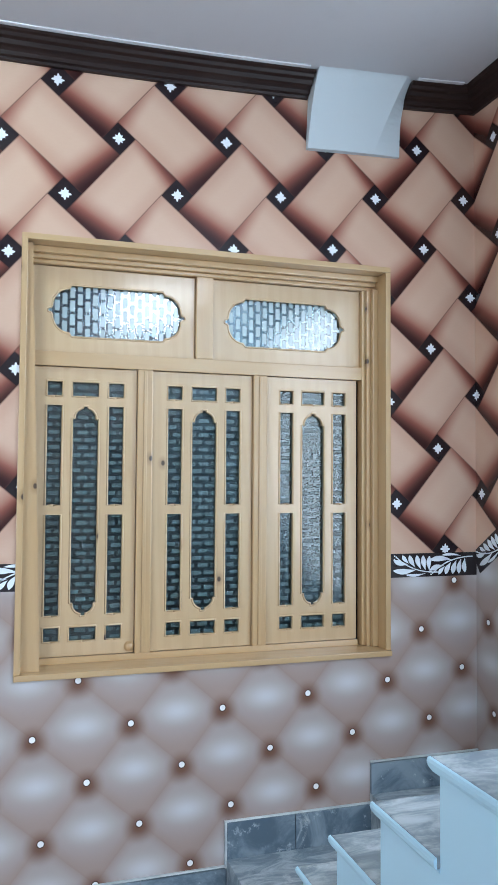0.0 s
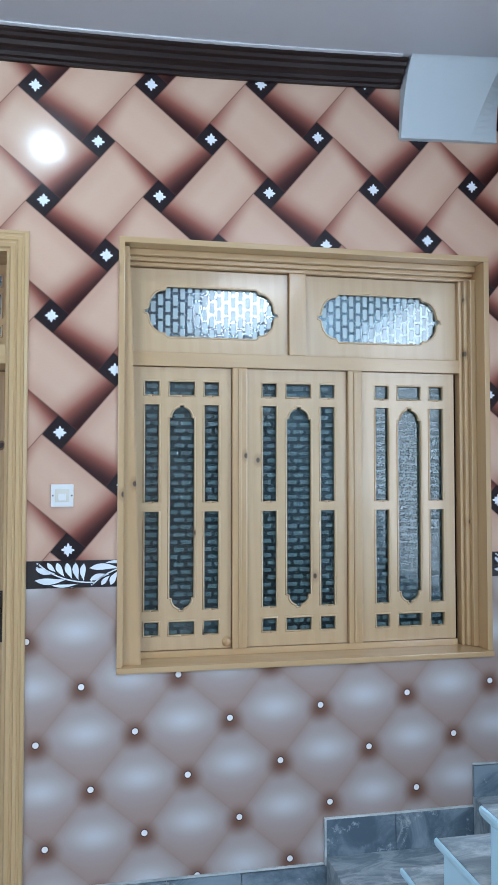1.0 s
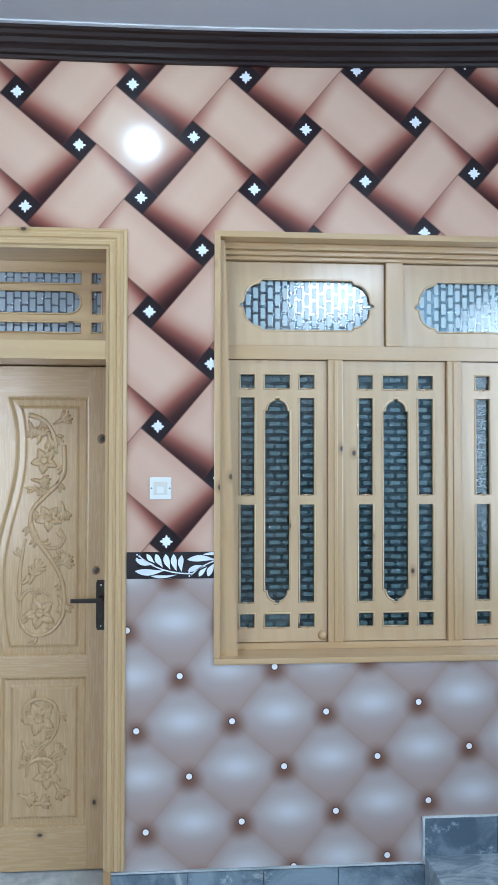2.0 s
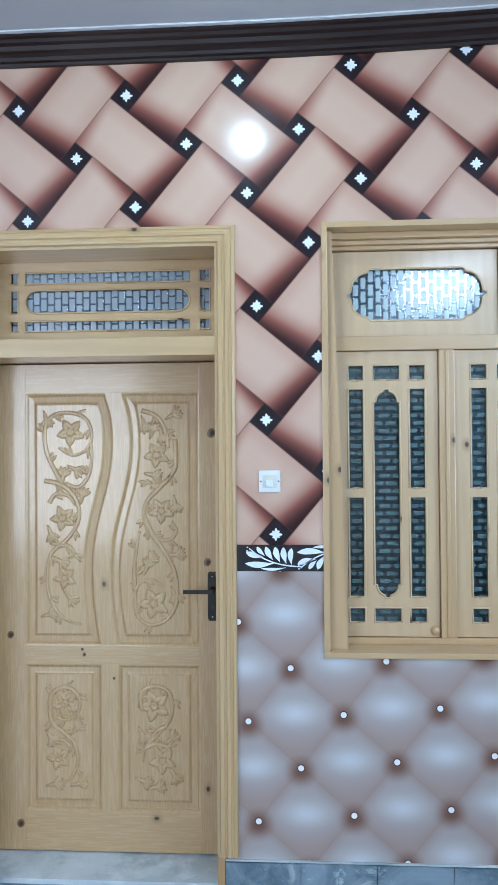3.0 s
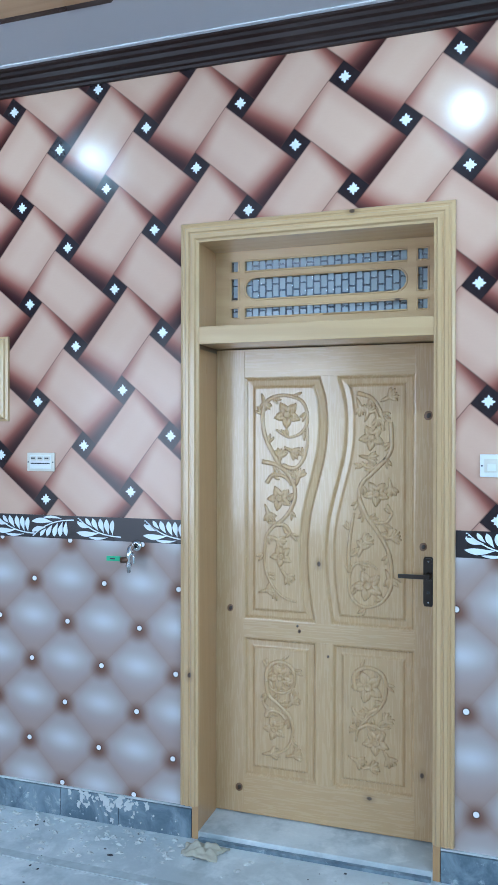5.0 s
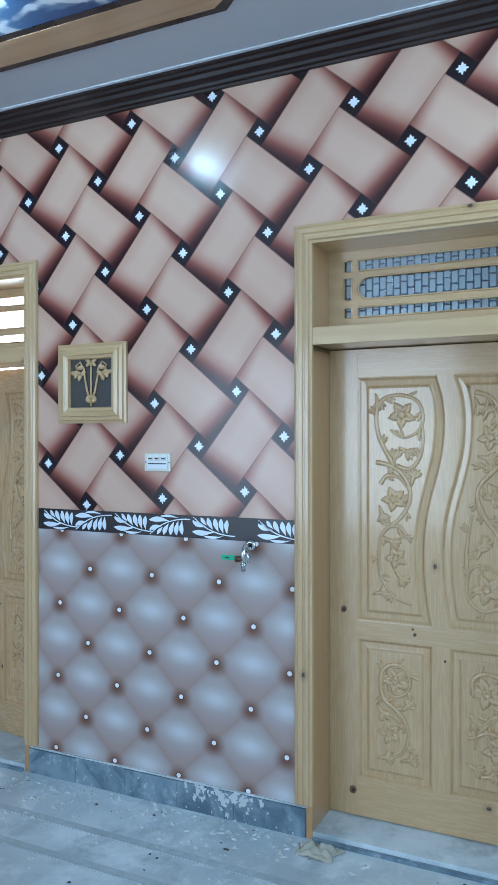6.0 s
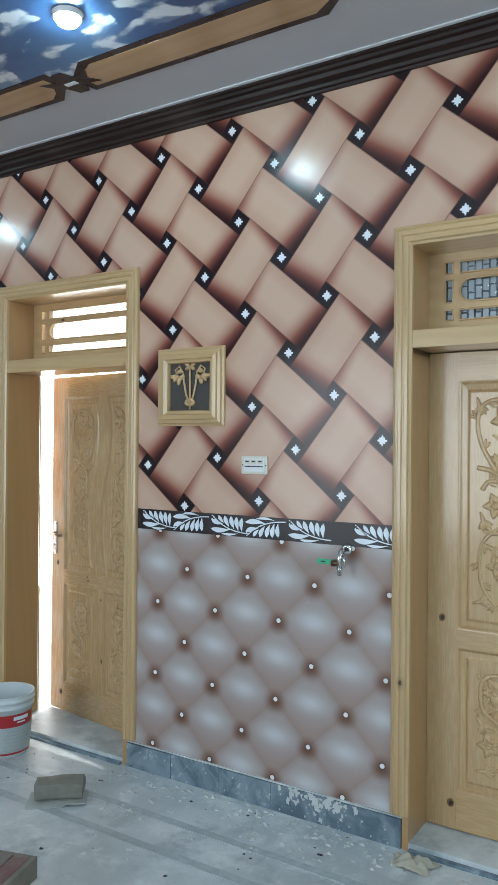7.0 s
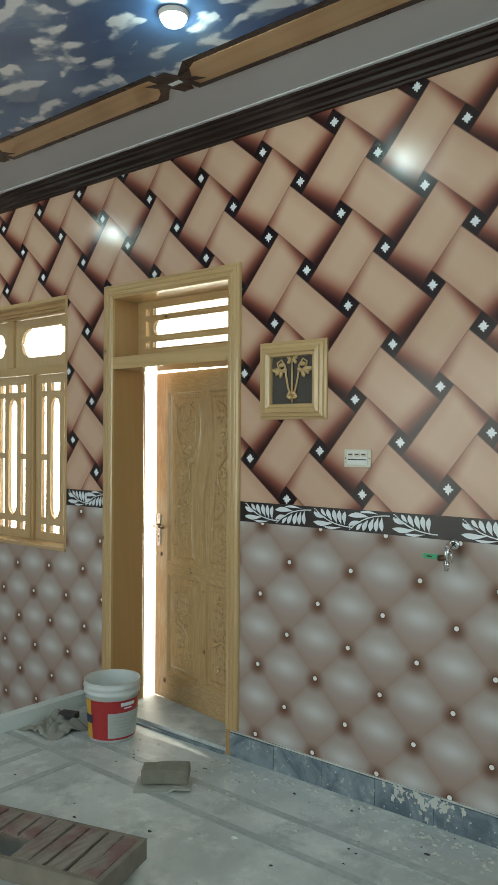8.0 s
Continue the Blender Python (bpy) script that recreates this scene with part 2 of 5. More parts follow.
def dark_wood():
    g = Nodes("dark_stained_moulding")
    p = g.place()
    grain = g.noise(g.stretch(p, 2, 60, 60), 1.0, 4)
    patch = g.noise(p, 2.2, 3)
    col = g.mix(grain, (0.007, 0.004, 0.004), (0.036, 0.019, 0.016))
    col = g.mix(g.step(patch, 0.5, 0.75, 0.0, 0.5), col, (0.050, 0.034, 0.030))
    g.bump(grain, 0.12, 0.003)
    return g.done(col, 0.42, Specular_IOR_Level=0.22)


def floor_stone():
    g = Nodes("dusty_marble_floor")
    p = g.place()
    cloud = g.noise(p, 1.3, 5, 0.6, 0.6)
    mid = g.noise(p, 6.0, 5, 0.65, 0.4)
    fine = g.noise(p, 60.0, 3)
    col = g.mix(g.step(cloud, 0.32, 0.7), (0.44, 0.48, 0.49), (0.68, 0.71, 0.71))
    col = g.mix(g.step(mid, 0.46, 0.72, 0.0, 0.75), col, (0.80, 0.82, 0.81))
    col = g.mix(g.step(g.noise(p, 2.6, 5, 0.7), 0.50, 0.68, 0.0, 0.75), col, (0.29, 0.335, 0.35))
    drops = g.node("ShaderNodeTexVoronoi", {"Vector": p, "Scale": 9.0}, feature="F1")
    pick = g.m("GREATER_THAN", g.split(drops.outputs["Color"])[1], 0.70)
    size = g.mul(g.split(drops.outputs["Color"])[2], 0.12)
    col = g.mix(g.mul(g.mul(g.m("LESS_THAN", drops.outputs["Distance"], size), pick), 0.8), col, (0.72, 0.74, 0.72))
    col = g.mix(g.mul(fine, 0.25), col, (0.30, 0.33, 0.33))
    g.bump(g.add(mid, g.mul(fine, 0.4)), 0.12, 0.006)
    return g.done(col, g.step(cloud, 0.3, 0.7, 0.34, 0.62))


def blue_stone():
    g = Nodes("blue_grey_marble")
    p = g.place()
    n1 = g.noise(p, 4.0, 5, 0.65, 1.2)
    n2 = g.noise(p, 17.0, 5, 0.7)
    col = g.mix(g.step(n1, 0.35, 0.65), (0.085, 0.125, 0.16), (0.24, 0.30, 0.34))
    col = g.mix(g.step(n2, 0.58, 0.70, 0.0, 0.85), col, (0.46, 0.52, 0.55))
    col = g.mix(g.step(g.noise(p, 5.3, 5, 0.75, 0.8), 0.60, 0.70, 0.0, 0.5), col, (0.56, 0.59, 0.58))
    g.bump(n2, 0.1, 0.004)
    return g.done(col, 0.42)


def plaster(name, colour):
    g = Nodes(name)
    p = g.place()
    big = g.noise(p, 0.9, 3)
    small = g.noise(p, 70.0, 3)
    col = g.mix(big, tuple(c * 0.94 for c in colour), colour)
    col = g.mix(g.step(g.noise(p, 7.0, 4, 0.65), 0.55, 0.8, 0.0, 0.25), col, tuple(c * 0.8 for c in colour))
    g.bump(g.add(g.mul(big, 2.0), g.mul(small, 0.12)), 0.10, 0.006)
    return g.done(col, 0.6)


def cloud_print():
    """Deep blue sky print with heaped white clouds, bright on one side."""
    g = Nodes("printed_cloud_ceiling")
    p = g.stretch(g.place(), 1.0, 1.5, 1.0)
    aside = g.node("ShaderNodeVectorMath", {0: p, 1: (0.035, -0.075, 0.0)}, operation="ADD").outputs[0]
    n, n_off = g.noise(p, 4.0, 4, 0.42, 0.3), g.noise(aside, 4.0, 4, 0.42, 0.3)
    veil = g.noise(p, 1.3, 4, 0.5)
    col = g.mix(g.step(veil, 0.30, 0.70), (0.028, 0.075, 0.19), (0.10, 0.20, 0.36))
    lit = g.step(g.sub(n, n_off), -0.03, 0.09)
    body = g.mix(lit, (0.15, 0.225, 0.345), (0.72, 0.74, 0.77))
    col = g.mix(g.step(n, 0.525, 0.585, 0.0, 0.9), col, body)
    return g.done(col, 0.3)


def brick_glass(name, frost, clear, upright=False, ior=1.55, joint=0.0085, through=0.60):
    """Clear pane with a raised pattern of frosted bricks."""
    g = Nodes(name)
    x, y, z = g.split(g.place())[0:3]
    vec = g.node("ShaderNodeCombineXYZ", {0: z if upright else x, 1: x if upright else z, 2: 0.0}).outputs[0]
    n = g.node("ShaderNodeTexBrick", {"Vector": vec, "Color1": (1, 1, 1), "Color2": (0.8, 0.8, 0.8), "Mortar": (0, 0, 0), "Scale": 1.0, "Mortar Size": joint, "Mortar Smooth": 0.15, "Brick Width": 0.058, "Row Height": 0.0315})
    mask = g.sub(1.0, n.outputs["Fac"])
    ripple = g.noise(vec, 90.0, 2)
    g.bump(g.add(mask, g.mul(ripple, 0.35)), 0.30, 0.003)
    col = g.mix(mask, clear, frost)
    return g.done(col, g.step(mask, 0.0, 1.0, 0.05, 0.24), Transmission_Weight=g.step(mask, 0.0, 1.0, 0.98, through), IOR=ior)


DARK_WOOD = dark_wood()
FLOOR = floor_stone()
STONE = blue_stone()
WHITE = plaster("white_ceiling_paint", (0.50, 0.495, 0.515))
STAIR_WHITE = plaster("white_stair_paint", (0.50, 0.73, 0.85))
STUB_WHITE = plaster("white_beam_plaster", (0.53, 0.58, 0.60))
PLAIN_WALL = plaster("plain_wall_paint", (0.58, 0.55, 0.52))
CLOUDS = cloud_print()
GLASS = brick_glass("brick_pattern_glass", (0.15, 0.245, 0.255), (0.26, 0.36, 0.38))
PALE_GLASS = plain("pale_frosted_glass", (0.92, 0.92, 0.90), 0.22, 0.03, Transmission_Weight=0.95, IOR=1.45)
GLASS_UP = brick_glass("upright_brick_glass", (0.44, 0.58, 0.60), (0.30, 0.42, 0.45), True, 2.2, 0.0065)
# pale, less clear pane: the hazy reflection in it is put into the colour
GLASS_DOOR_HAZED = brick_glass("hazed_door_transom_glass", (0.36, 0.43, 0.46), (0.40, 0.48, 0.52), True, 2.2, 0.0042, 0.45)
BLACK_INK = plain("black_print", (0.018, 0.012, 0.014), 0.3, 0.2)
WHITE_INK = plain("white_print", (0.78, 0.83, 0.88), 0.35, 0.05)
BORDER_BROWN = pine("ceiling_plank_print", (0.46, 0.29, 0.15), (0.30, 0.16, 0.07), upright=False, seed=2.0)
PLASTIC = plain("white_plastic", (0.78, 0.78, 0.76), 0.3, 0.04)
CREAM_PLASTIC = plain("cream_plastic", (0.70, 0.66, 0.56), 0.35, 0.06)
SLOT = plain("dark_slot", (0.03, 0.03, 0.035), 0.5, 0.1)
BRONZE = plain("dark_bronze", (0.05, 0.042, 0.036), 0.3, 0.2, Metallic=0.9)
CHROME = plain("chrome", (0.72, 0.72, 0.72), 0.16, 0.06, Metallic=1.0)
CHROME_DARK = plain("brown_bronze", (0.16, 0.09, 0.06), 0.3, 0.2, Metallic=0.8)
GREEN = plain("green_tag", (0.04, 0.42, 0.20), 0.4, 0.1)
MESH_DARK = plain("dark_vent_panel", (0.06, 0.052, 0.046), 0.55, 0.2)
BUCKET_WHITE = plain("bucket_plastic", (0.62, 0.66, 0.66), 0.35, 0.08, scale=14.0)
BUCKET_RED = plain("red_label", (0.40, 0.025, 0.03), 0.35, 0.12)
BUCKET_YELLOW = plain("yellow_label", (0.62, 0.36, 0.05), 0.35, 0.1)
LABEL_GREY = plain("grey_label_panel", (0.42, 0.46, 0.45), 0.4, 0.1)
NAVY = plain("navy_label", (0.03, 0.035, 0.09), 0.4, 0.1)
BRICK = plain("mortared_brick", (0.24, 0.23, 0.19), 0.85, 0.3, scale=22.0)
PAPER = plain("dusty_paper", (0.42, 0.43, 0.39), 0.8, 0.15, scale=16.0)
RAG = plain("dirty_rag", (0.50, 0.46, 0.36), 0.9, 0.25, scale=14.0)
RAG_DARK = plain("grey_rag", (0.30, 0.30, 0.27), 0.9, 0.3, scale=18.0)


def old_slat():
    g = Nodes("weathered_slat")
    p = g.place()
    stain = g.noise(p, 7.0, 4, 0.6)
    fibre = g.noise(g.stretch(p, 60, 8, 60), 1.0, 4)
    col = g.mix(fibre, (0.11, 0.092, 0.082), (0.36, 0.31, 0.27))
    col = g.mix(g.step(g.add(stain, g.mul(g.rnd(), 0.10)), 0.50, 0.72, 0.0, 0.8), col, (0.19, 0.085, 0.08))
    g.bump(fibre, 0.35, 0.004)
    return g.done(col, 0.85)


PALLET = old_slat()
PALLET_EDGE = plain("grey_edge_board", (0.27, 0.235, 0.19), 0.85, 0.45, scale=9.0)
RED_BLOCK = plain("dark_red_block", (0.13, 0.03, 0.03), 0.7, 0.3)
# darkness of the room behind is put into this near-black colour
DARK_ROOM = plain("room_darkness", (0.02, 0.022, 0.025), 0.8, 0.1, scale=3.0)


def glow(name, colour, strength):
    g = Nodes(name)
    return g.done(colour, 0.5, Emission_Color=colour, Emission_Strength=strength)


LAMP_GLOW = glow("lamp_light", (0.72, 0.96, 1.0), 450.0)
# emission of an added sheet that stands for daylight outdoors and lights the room
OUTSIDE_GLOW = glow("daylight_backdrop_glow", (1.0, 0.965, 0.90), 10.0)


# ---- mesh helpers ----
def part(name, bm, material, parent=None, label="", smooth=False, kind=""):
    """Link a bmesh as one mesh object, under a thing or a part."""
    me = bpy.data.meshes.new(name)
    bmesh.ops.recalc_face_normals(bm, faces=bm.faces[:])
    bm.to_mesh(me)
    bm.free()
    if smooth:
        me.shade_smooth()
    me.materials.append(material)
    ob = new(name, me)
    ob.parent = parent
    return tagged(ob, label, kind=kind)


def thing(name, label, category, group="", at=(0, 0, 0), kind=""):
    ob = new(name)
    ob.empty_display_size = 0.05
    ob.location = at
    return tagged(ob, label, category, group, kind)


def box(bm, x0, x1, y0, y1, z0, z1, bevel=0.0):
    got = bmesh.ops.create_cube(bm, size=1.0, matrix=Matrix.Translation(((x0 + x1) / 2, (y0 + y1) / 2, (z0 + z1) / 2)) @ Matrix.Diagonal((abs(x1 - x0), abs(y1 - y0), abs(z1 - z0), 1)))
    if bevel:
        edges = list({e for v in got["verts"] for e in v.link_edges})
        bmesh.ops.bevel(bm, geom=edges, offset=bevel, segments=2, profile=0.7, affect="EDGES")
    return bm


def boxed(name, dims, material, parent=None, bevel=0.0, label="", kind=""):
    return part(name, box(bmesh.new(), *dims, bevel), material, parent, label, kind=kind)


def prism(bm, outline, y0, y1):
    """Extrude an outline of (x, z) from y0 to y1."""
    a = [bm.verts.new((x, y0, z)) for x, z in outline]
    b = [bm.verts.new((x, y1, z)) for x, z in outline]
    n = len(a)
    bm.faces.new(a)
    bm.faces.new(b[::-1])
    for i in range(n):
        bm.faces.new((a[i], b[i], b[(i + 1) % n], a[(i + 1) % n]))
    return bm


def holed(bm, outer, holes, y0, y1):
    """A plate with an outer outline and holes, outlines of (x, z), from y0 to y1."""
    loops = [outer, *holes]
    edges = []
    for loop in loops:
        vs = [bm.verts.new((x, y0, z)) for x, z in loop]
        edges += [bm.edges.new((vs[i], vs[(i + 1) % len(vs)])) for i in range(len(vs))]
    got = bmesh.ops.triangle_fill(bm, use_beauty=True, edges=edges)
    faces = [f for f in got["geom"] if isinstance(f, bmesh.types.BMFace)]
    ext = bmesh.ops.extrude_face_region(bm, geom=faces, use_keep_orig=True)
    moved = [v for v in ext["geom"] if isinstance(v, bmesh.types.BMVert)]
    bmesh.ops.translate(bm, verts=moved, vec=(0, y1 - y0, 0))
    return bm


def rect(x0, x1, z0, z1):
    return [(x0, z0), (x1, z0), (x1, z1), (x0, z1)]


def swept(bm, profile, p0, p1, m0, m1):
    """A straight moulding in the xz plane from p0 to p1. profile: (outward, forward); m0, m1: the mitre vectors of the ends."""
    ends = []
    for p, m in ((p0, m0), (p1, m1)):
        ends.append([bm.verts.new((p[0] + m[0] * w, -d, p[1] + m[1] * w)) for w, d in profile])
    n = len(profile)
    for i in range(n):
        j = (i + 1) % n
        bm.faces.new((ends[0][i], ends[0][j], ends[1][j], ends[1][i]))
    bm.faces.new(ends[0][::-1])
    bm.faces.new(ends[1])
    return bm


def tube(bm, pts, r0, r1=None, sides=6):
    """A round rod along points, thinning from r0 to r1."""
    r1 = r0 if r1 is None else r1
    rings = []
    n = len(pts)
    pts = [Vector(p) for p in pts]
    for i, p in enumerate(pts):
        d = (pts[min(i + 1, n - 1)] - pts[max(i - 1, 0)]).normalized()
        side = d.cross(Vector((0, 1, 0.02)))
        side = side.normalized() if side.length > 1e-4 else Vector((1, 0, 0))
        up = side.cross(d)
        r = r0 + (r1 - r0) * i / (n - 1)
        rings.append([bm.verts.new(p + side * (r * math.cos(a)) + up * (r * math.sin(a))) for a in [2 * math.pi * k / sides for k in range(sides)]])
    for a, b in zip(rings, rings[1:]):
        for k in range(sides):
            bm.faces.new((a[k], a[(k + 1) % sides], b[(k + 1) % sides], b[k]))
    bm.faces.new(rings[0][::-1])
    bm.faces.new(rings[-1])
    return bm


def blob(bm, at, sx, sy, sz, turn=0.0, seg=8):
    """A flattened round lump, turned in the xz plane."""
    m = Matrix.Translation(at) @ Matrix.Rotation(turn, 4, "Y") @ Matrix.Diagonal((sx, sy, sz, 1))
    bmesh.ops.create_uvsphere(bm, u_segments=seg, v_segments=max(4, seg // 2 + 1), radius=1.0, matrix=m)
    return bm


def lathe(bm, profile, at=(0, 0, 0), sides=32):
    """A turned shape about the z axis; profile: (radius, z)."""
    rings = []
    for r, z in profile:
        rings.append([bm.verts.new((at[0] + r * math.cos(2 * math.pi * k / sides), at[1] + r * math.sin(2 * math.pi * k / sides), at[2] + z)) for k in range(sides)])
    for a, b in zip(rings, rings[1:]):
        for k in range(sides):
            bm.faces.new((a[k], a[(k + 1) % sides], b[(k + 1) % sides], b[k]))
    return bm


def smooth_line(points, n):
    """Values of x at n even steps of z, through points (z, x) given from the top down."""
    zs = [p[0] for p in points]
    out = []
    for k in range(n):
        z = zs[0] + (zs[-1] - zs[0]) * k / (n - 1)
        i = max(0, min(len(zs) - 2, next((j for j in range(len(zs) - 1) if zs[j] >= z >= zs[j + 1]), len(zs) - 2)))
        p = [points[max(0, min(len(points) - 1, i + d))] for d in (-1, 0, 1, 2)]
        t = (zs[i] - z) / (zs[i] - zs[i + 1])
        x = 0.5 * (2 * p[1][1] + (p[2][1] - p[0][1]) * t + (2 * p[0][1] - 5 * p[1][1] + 4 * p[2][1] - p[3][1]) * t * t + (3 * p[1][1] - p[0][1] - 3 * p[2][1] + p[3][1]) * t ** 3)
        out.append((x, z))
    return out


# ---- the room ----
bm = box(bmesh.new(), -3.83, RIGHT, BACK, 0.0, -0.5, 0.0)
box(bm, LEFT, -3.83, BACK, 0.0, -0.5, -0.36)
part("floor", bm, FLOOR, None, "dusty grey-blue marble floor with paint spots", kind="structure")


def rise(x):
    """How far the ceiling climbs towards the stairs."""
    return 0.0165 * max(0.0, x) ** 2


bm = bmesh.new()
box(bm, LEFT - 0.25, 0.0, BACK - 0.25, 0.25, CEIL, CEIL + 0.35)
cuts = [0.0, 0.24, 0.48, 0.72, 0.96, 1.2, 1.45, 1.7, 1.95, 2.2, 2.47, RIGHT + 0.25]
for xa, xb in zip(cuts, cuts[1:]):
    spans = ((BACK - 0.25, -5.95), (-3.45, 0.25)) if 0.96 <= xa < 2.47 else ((BACK - 0.25, 0.25),)
    for ya, yb in spans:
        n0 = len(bm.verts)
        box(bm, xa, xb, ya, yb, CEIL, CEIL + 0.35)
        bm.verts.ensure_lookup_table()
        for v in bm.verts[n0:]:
            if v.co.z < CEIL + 0.1:
                v.co.z += rise(v.co.x)
part("ceiling", bm, WHITE, None, "plain white painted ceiling", kind="structure")

WIN = (0.434, 2.043, 0.935, 2.680)
WIN2 = (-5.655, -4.03, 0.965, 2.672)
DOOR = (-1.02, 0.03, 2.62)
DOOR2 = (-3.585, -2.575, 2.62)
THICK = 0.25
TOP = CEIL + 0.2


def wall_front(name, x0, x1, gaps, material):
    """The long wall, from x0 to x1, with gaps (left, right, bottom, top) right through it."""
    bm = bmesh.new()
    x = x0
    for a, b, lo, hi in sorted(gaps):
        box(bm, x, a, 0, THICK, 0, TOP)
        if lo > 0:
            box(bm, a, b, 0, THICK, 0, lo)
        box(bm, a, b, 0, THICK, hi, TOP)
        x = b
    if x < x1:
        box(bm, x, x1, 0, THICK, 0, TOP)
    return part(name, bm, material, None, "wall papered in brown woven print over buttoned print", kind="structure")


wall_front("wall_north", SPLIT, RIGHT, [(DOOR[0], DOOR[1], 0, DOOR[2]), WIN], PAPER_R)
wall_front("wall_north_far", LEFT, SPLIT, [WIN2, (DOOR2[0], DOOR2[1], 0, DOOR2[2])], PAPER_L)
part("wall_north_foot", box(bmesh.new(), LEFT, -3.83, 0.0, THICK, -0.5, 0.0), PAPER_L, None, "papered foot of the wall by the lower floor", kind="structure")
part("wall_east", box(bmesh.new(), RIGHT, RIGHT + 0.25, -1.0, 0.25, 0, TOP), PAPER_S, None, "side wall papered in brown woven print", kind="structure")
landing = bmesh.new()
for d in ((BACK - 0.25, -3.0, 0, TOP), (-1.1, -1.0, 0, TOP), (-3.0, -1.1, 0, 0.9), (-3.0, -1.1, 2.97, TOP)):
    box(landing, RIGHT, RIGHT + 0.25, *d)
part("wall_east_stairs", landing, STAIR_WHITE, None, "white plastered wall beside the stairs", kind="structure")
part("wall_west", box(bmesh.new(), LEFT - 0.25, LEFT, BACK - 0.25, 0.25, -0.5, CEIL), PLAIN_WALL, None, "plain painted end wall", kind="structure")
bm = bmesh.new()
for d in ((LEFT, -5.4, BACK - 0.25, BACK, 0, CEIL), (-1.6, RIGHT, BACK - 0.25, BACK, 0, TOP), (-5.4, -1.6, BACK - 0.25, BACK, 0, 0.6), (-5.4, -1.6, BACK - 0.25, BACK, 2.95, CEIL)):
    box(bm, *d)
part("wall_south", bm, PLAIN_WALL, None, "plain painted wall with a wide opening", kind="structure")

# behind the long wall: unlit room coloured near-black, glowing daylight sheet further along
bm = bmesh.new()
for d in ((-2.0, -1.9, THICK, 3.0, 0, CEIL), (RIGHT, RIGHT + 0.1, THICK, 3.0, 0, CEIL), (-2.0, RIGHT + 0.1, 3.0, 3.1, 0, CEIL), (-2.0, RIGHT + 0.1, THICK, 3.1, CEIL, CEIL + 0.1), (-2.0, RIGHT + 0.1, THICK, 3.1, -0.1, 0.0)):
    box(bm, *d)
part("wall_unlit_room", bm, DARK_ROOM, None, "walls of the unlit room behind, coloured near-black for its darkness", kind="structure")
part("ground", box(bmesh.new(), -12, -2.0, THICK, 5.0, -0.16, -0.01), FLOOR, None, "bright paving outside the open door", kind="structure")
# flat glowing sheet added in place of the bright open air
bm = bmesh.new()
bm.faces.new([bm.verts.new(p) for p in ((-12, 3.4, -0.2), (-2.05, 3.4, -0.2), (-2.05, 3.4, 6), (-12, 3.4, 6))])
part("backdrop", bm, OUTSIDE_GLOW, None, "added glowing sheet standing for overexposed white daylight outside", kind="structure")

# crown moulding under the ceiling
CROWN_RAW = [(0.0, 3.330), (-0.014, 3.330), (-0.018, 3.342), (-0.030, 3.346), (-0.034, 3.362), (-0.044, 3.372), (-0.058, 3.378), (-0.064, 3.398), (-0.080, 3.404), (-0.086, 3.418), (-0.100, 3.422), (-0.100, 3.434), (0.0, 3.434)]
CROWN = [(y * 1.1, 3.434 - (3.434 - z) * 0.81) for y, z in CROWN_RAW]


def crown(name, x0, x1, mitre1=False):
    """Moulding along the long wall, in short lengths that follow the ceiling."""
    bm = bmesh.new()
    n = max(1, int((x1 - max(x0, 0.0)) / 0.15))
    xs = ([x0] if x0 < 0 else []) + [max(x0, 0.0) + (x1 - max(x0, 0.0)) * k / n for k in range(n + 1)]
    rows = []
    for k, x in enumerate(xs):
        cut = mitre1 and k == len(xs) - 1
        rows.append([bm.verts.new((x + (y if cut else 0), y, z + rise(x))) for y, z in CROWN])
    for a, b in zip(rows, rows[1:]):
        for i in range(len(a)):
            j = (i + 1) % len(a)
            bm.faces.new((a[i], a[j], b[j], b[i]))
    bm.faces.new(rows[0][::-1])
    bm.faces.new(rows[-1])
    return part(name, bm, DARK_WOOD, None, "dark brown stepped crown moulding under the ceiling", kind="structure")


crown("trim_crown_long", LEFT, 1.632)
crown("trim_crown_short", 2.10, RIGHT, True)
bm = bmesh.new()
a = [bm.verts.new((RIGHT + y, y, z + rise(RIGHT))) for y, z in CROWN]
b = [bm.verts.new((RIGHT + y, BACK, z + rise(RIGHT))) for y, z in CROWN]
for i in range(len(a)):
    j = (i + 1) % len(a)
    bm.faces.new((a[i], a[j], b[j], b[i]))
bm.faces.new(a[::-1])
bm.faces.new(b)
part("trim_crown_side", bm, DARK_WOOD, None, "dark brown stepped crown moulding on the side wall", kind="structure")
bm = bmesh.new()
for xa, xb in [(LEFT, 0.0)] + [(0.16 * k, 0.16 * (k + 1)) for k in range(10)] + [(2.12, RIGHT - 0.13)]:
    n0 = len(bm.verts)
    box(bm, xa, xb, -0.128, -0.001, 3.4345, 3.4405)
    bm.verts.ensure_lookup_table()
    for v in bm.verts[n0:]:
        v.co.z += rise(v.co.x)
part("trim_ceiling_line", bm, plain("white_plaster_line", (0.66, 0.66, 0.68), 0.7, 0.05), None, "white line of plaster above the moulding", kind="structure")

# white plastered beam stub that coves up through the moulding into the ceiling
bm = bmesh.new()
n = 18
rows = []
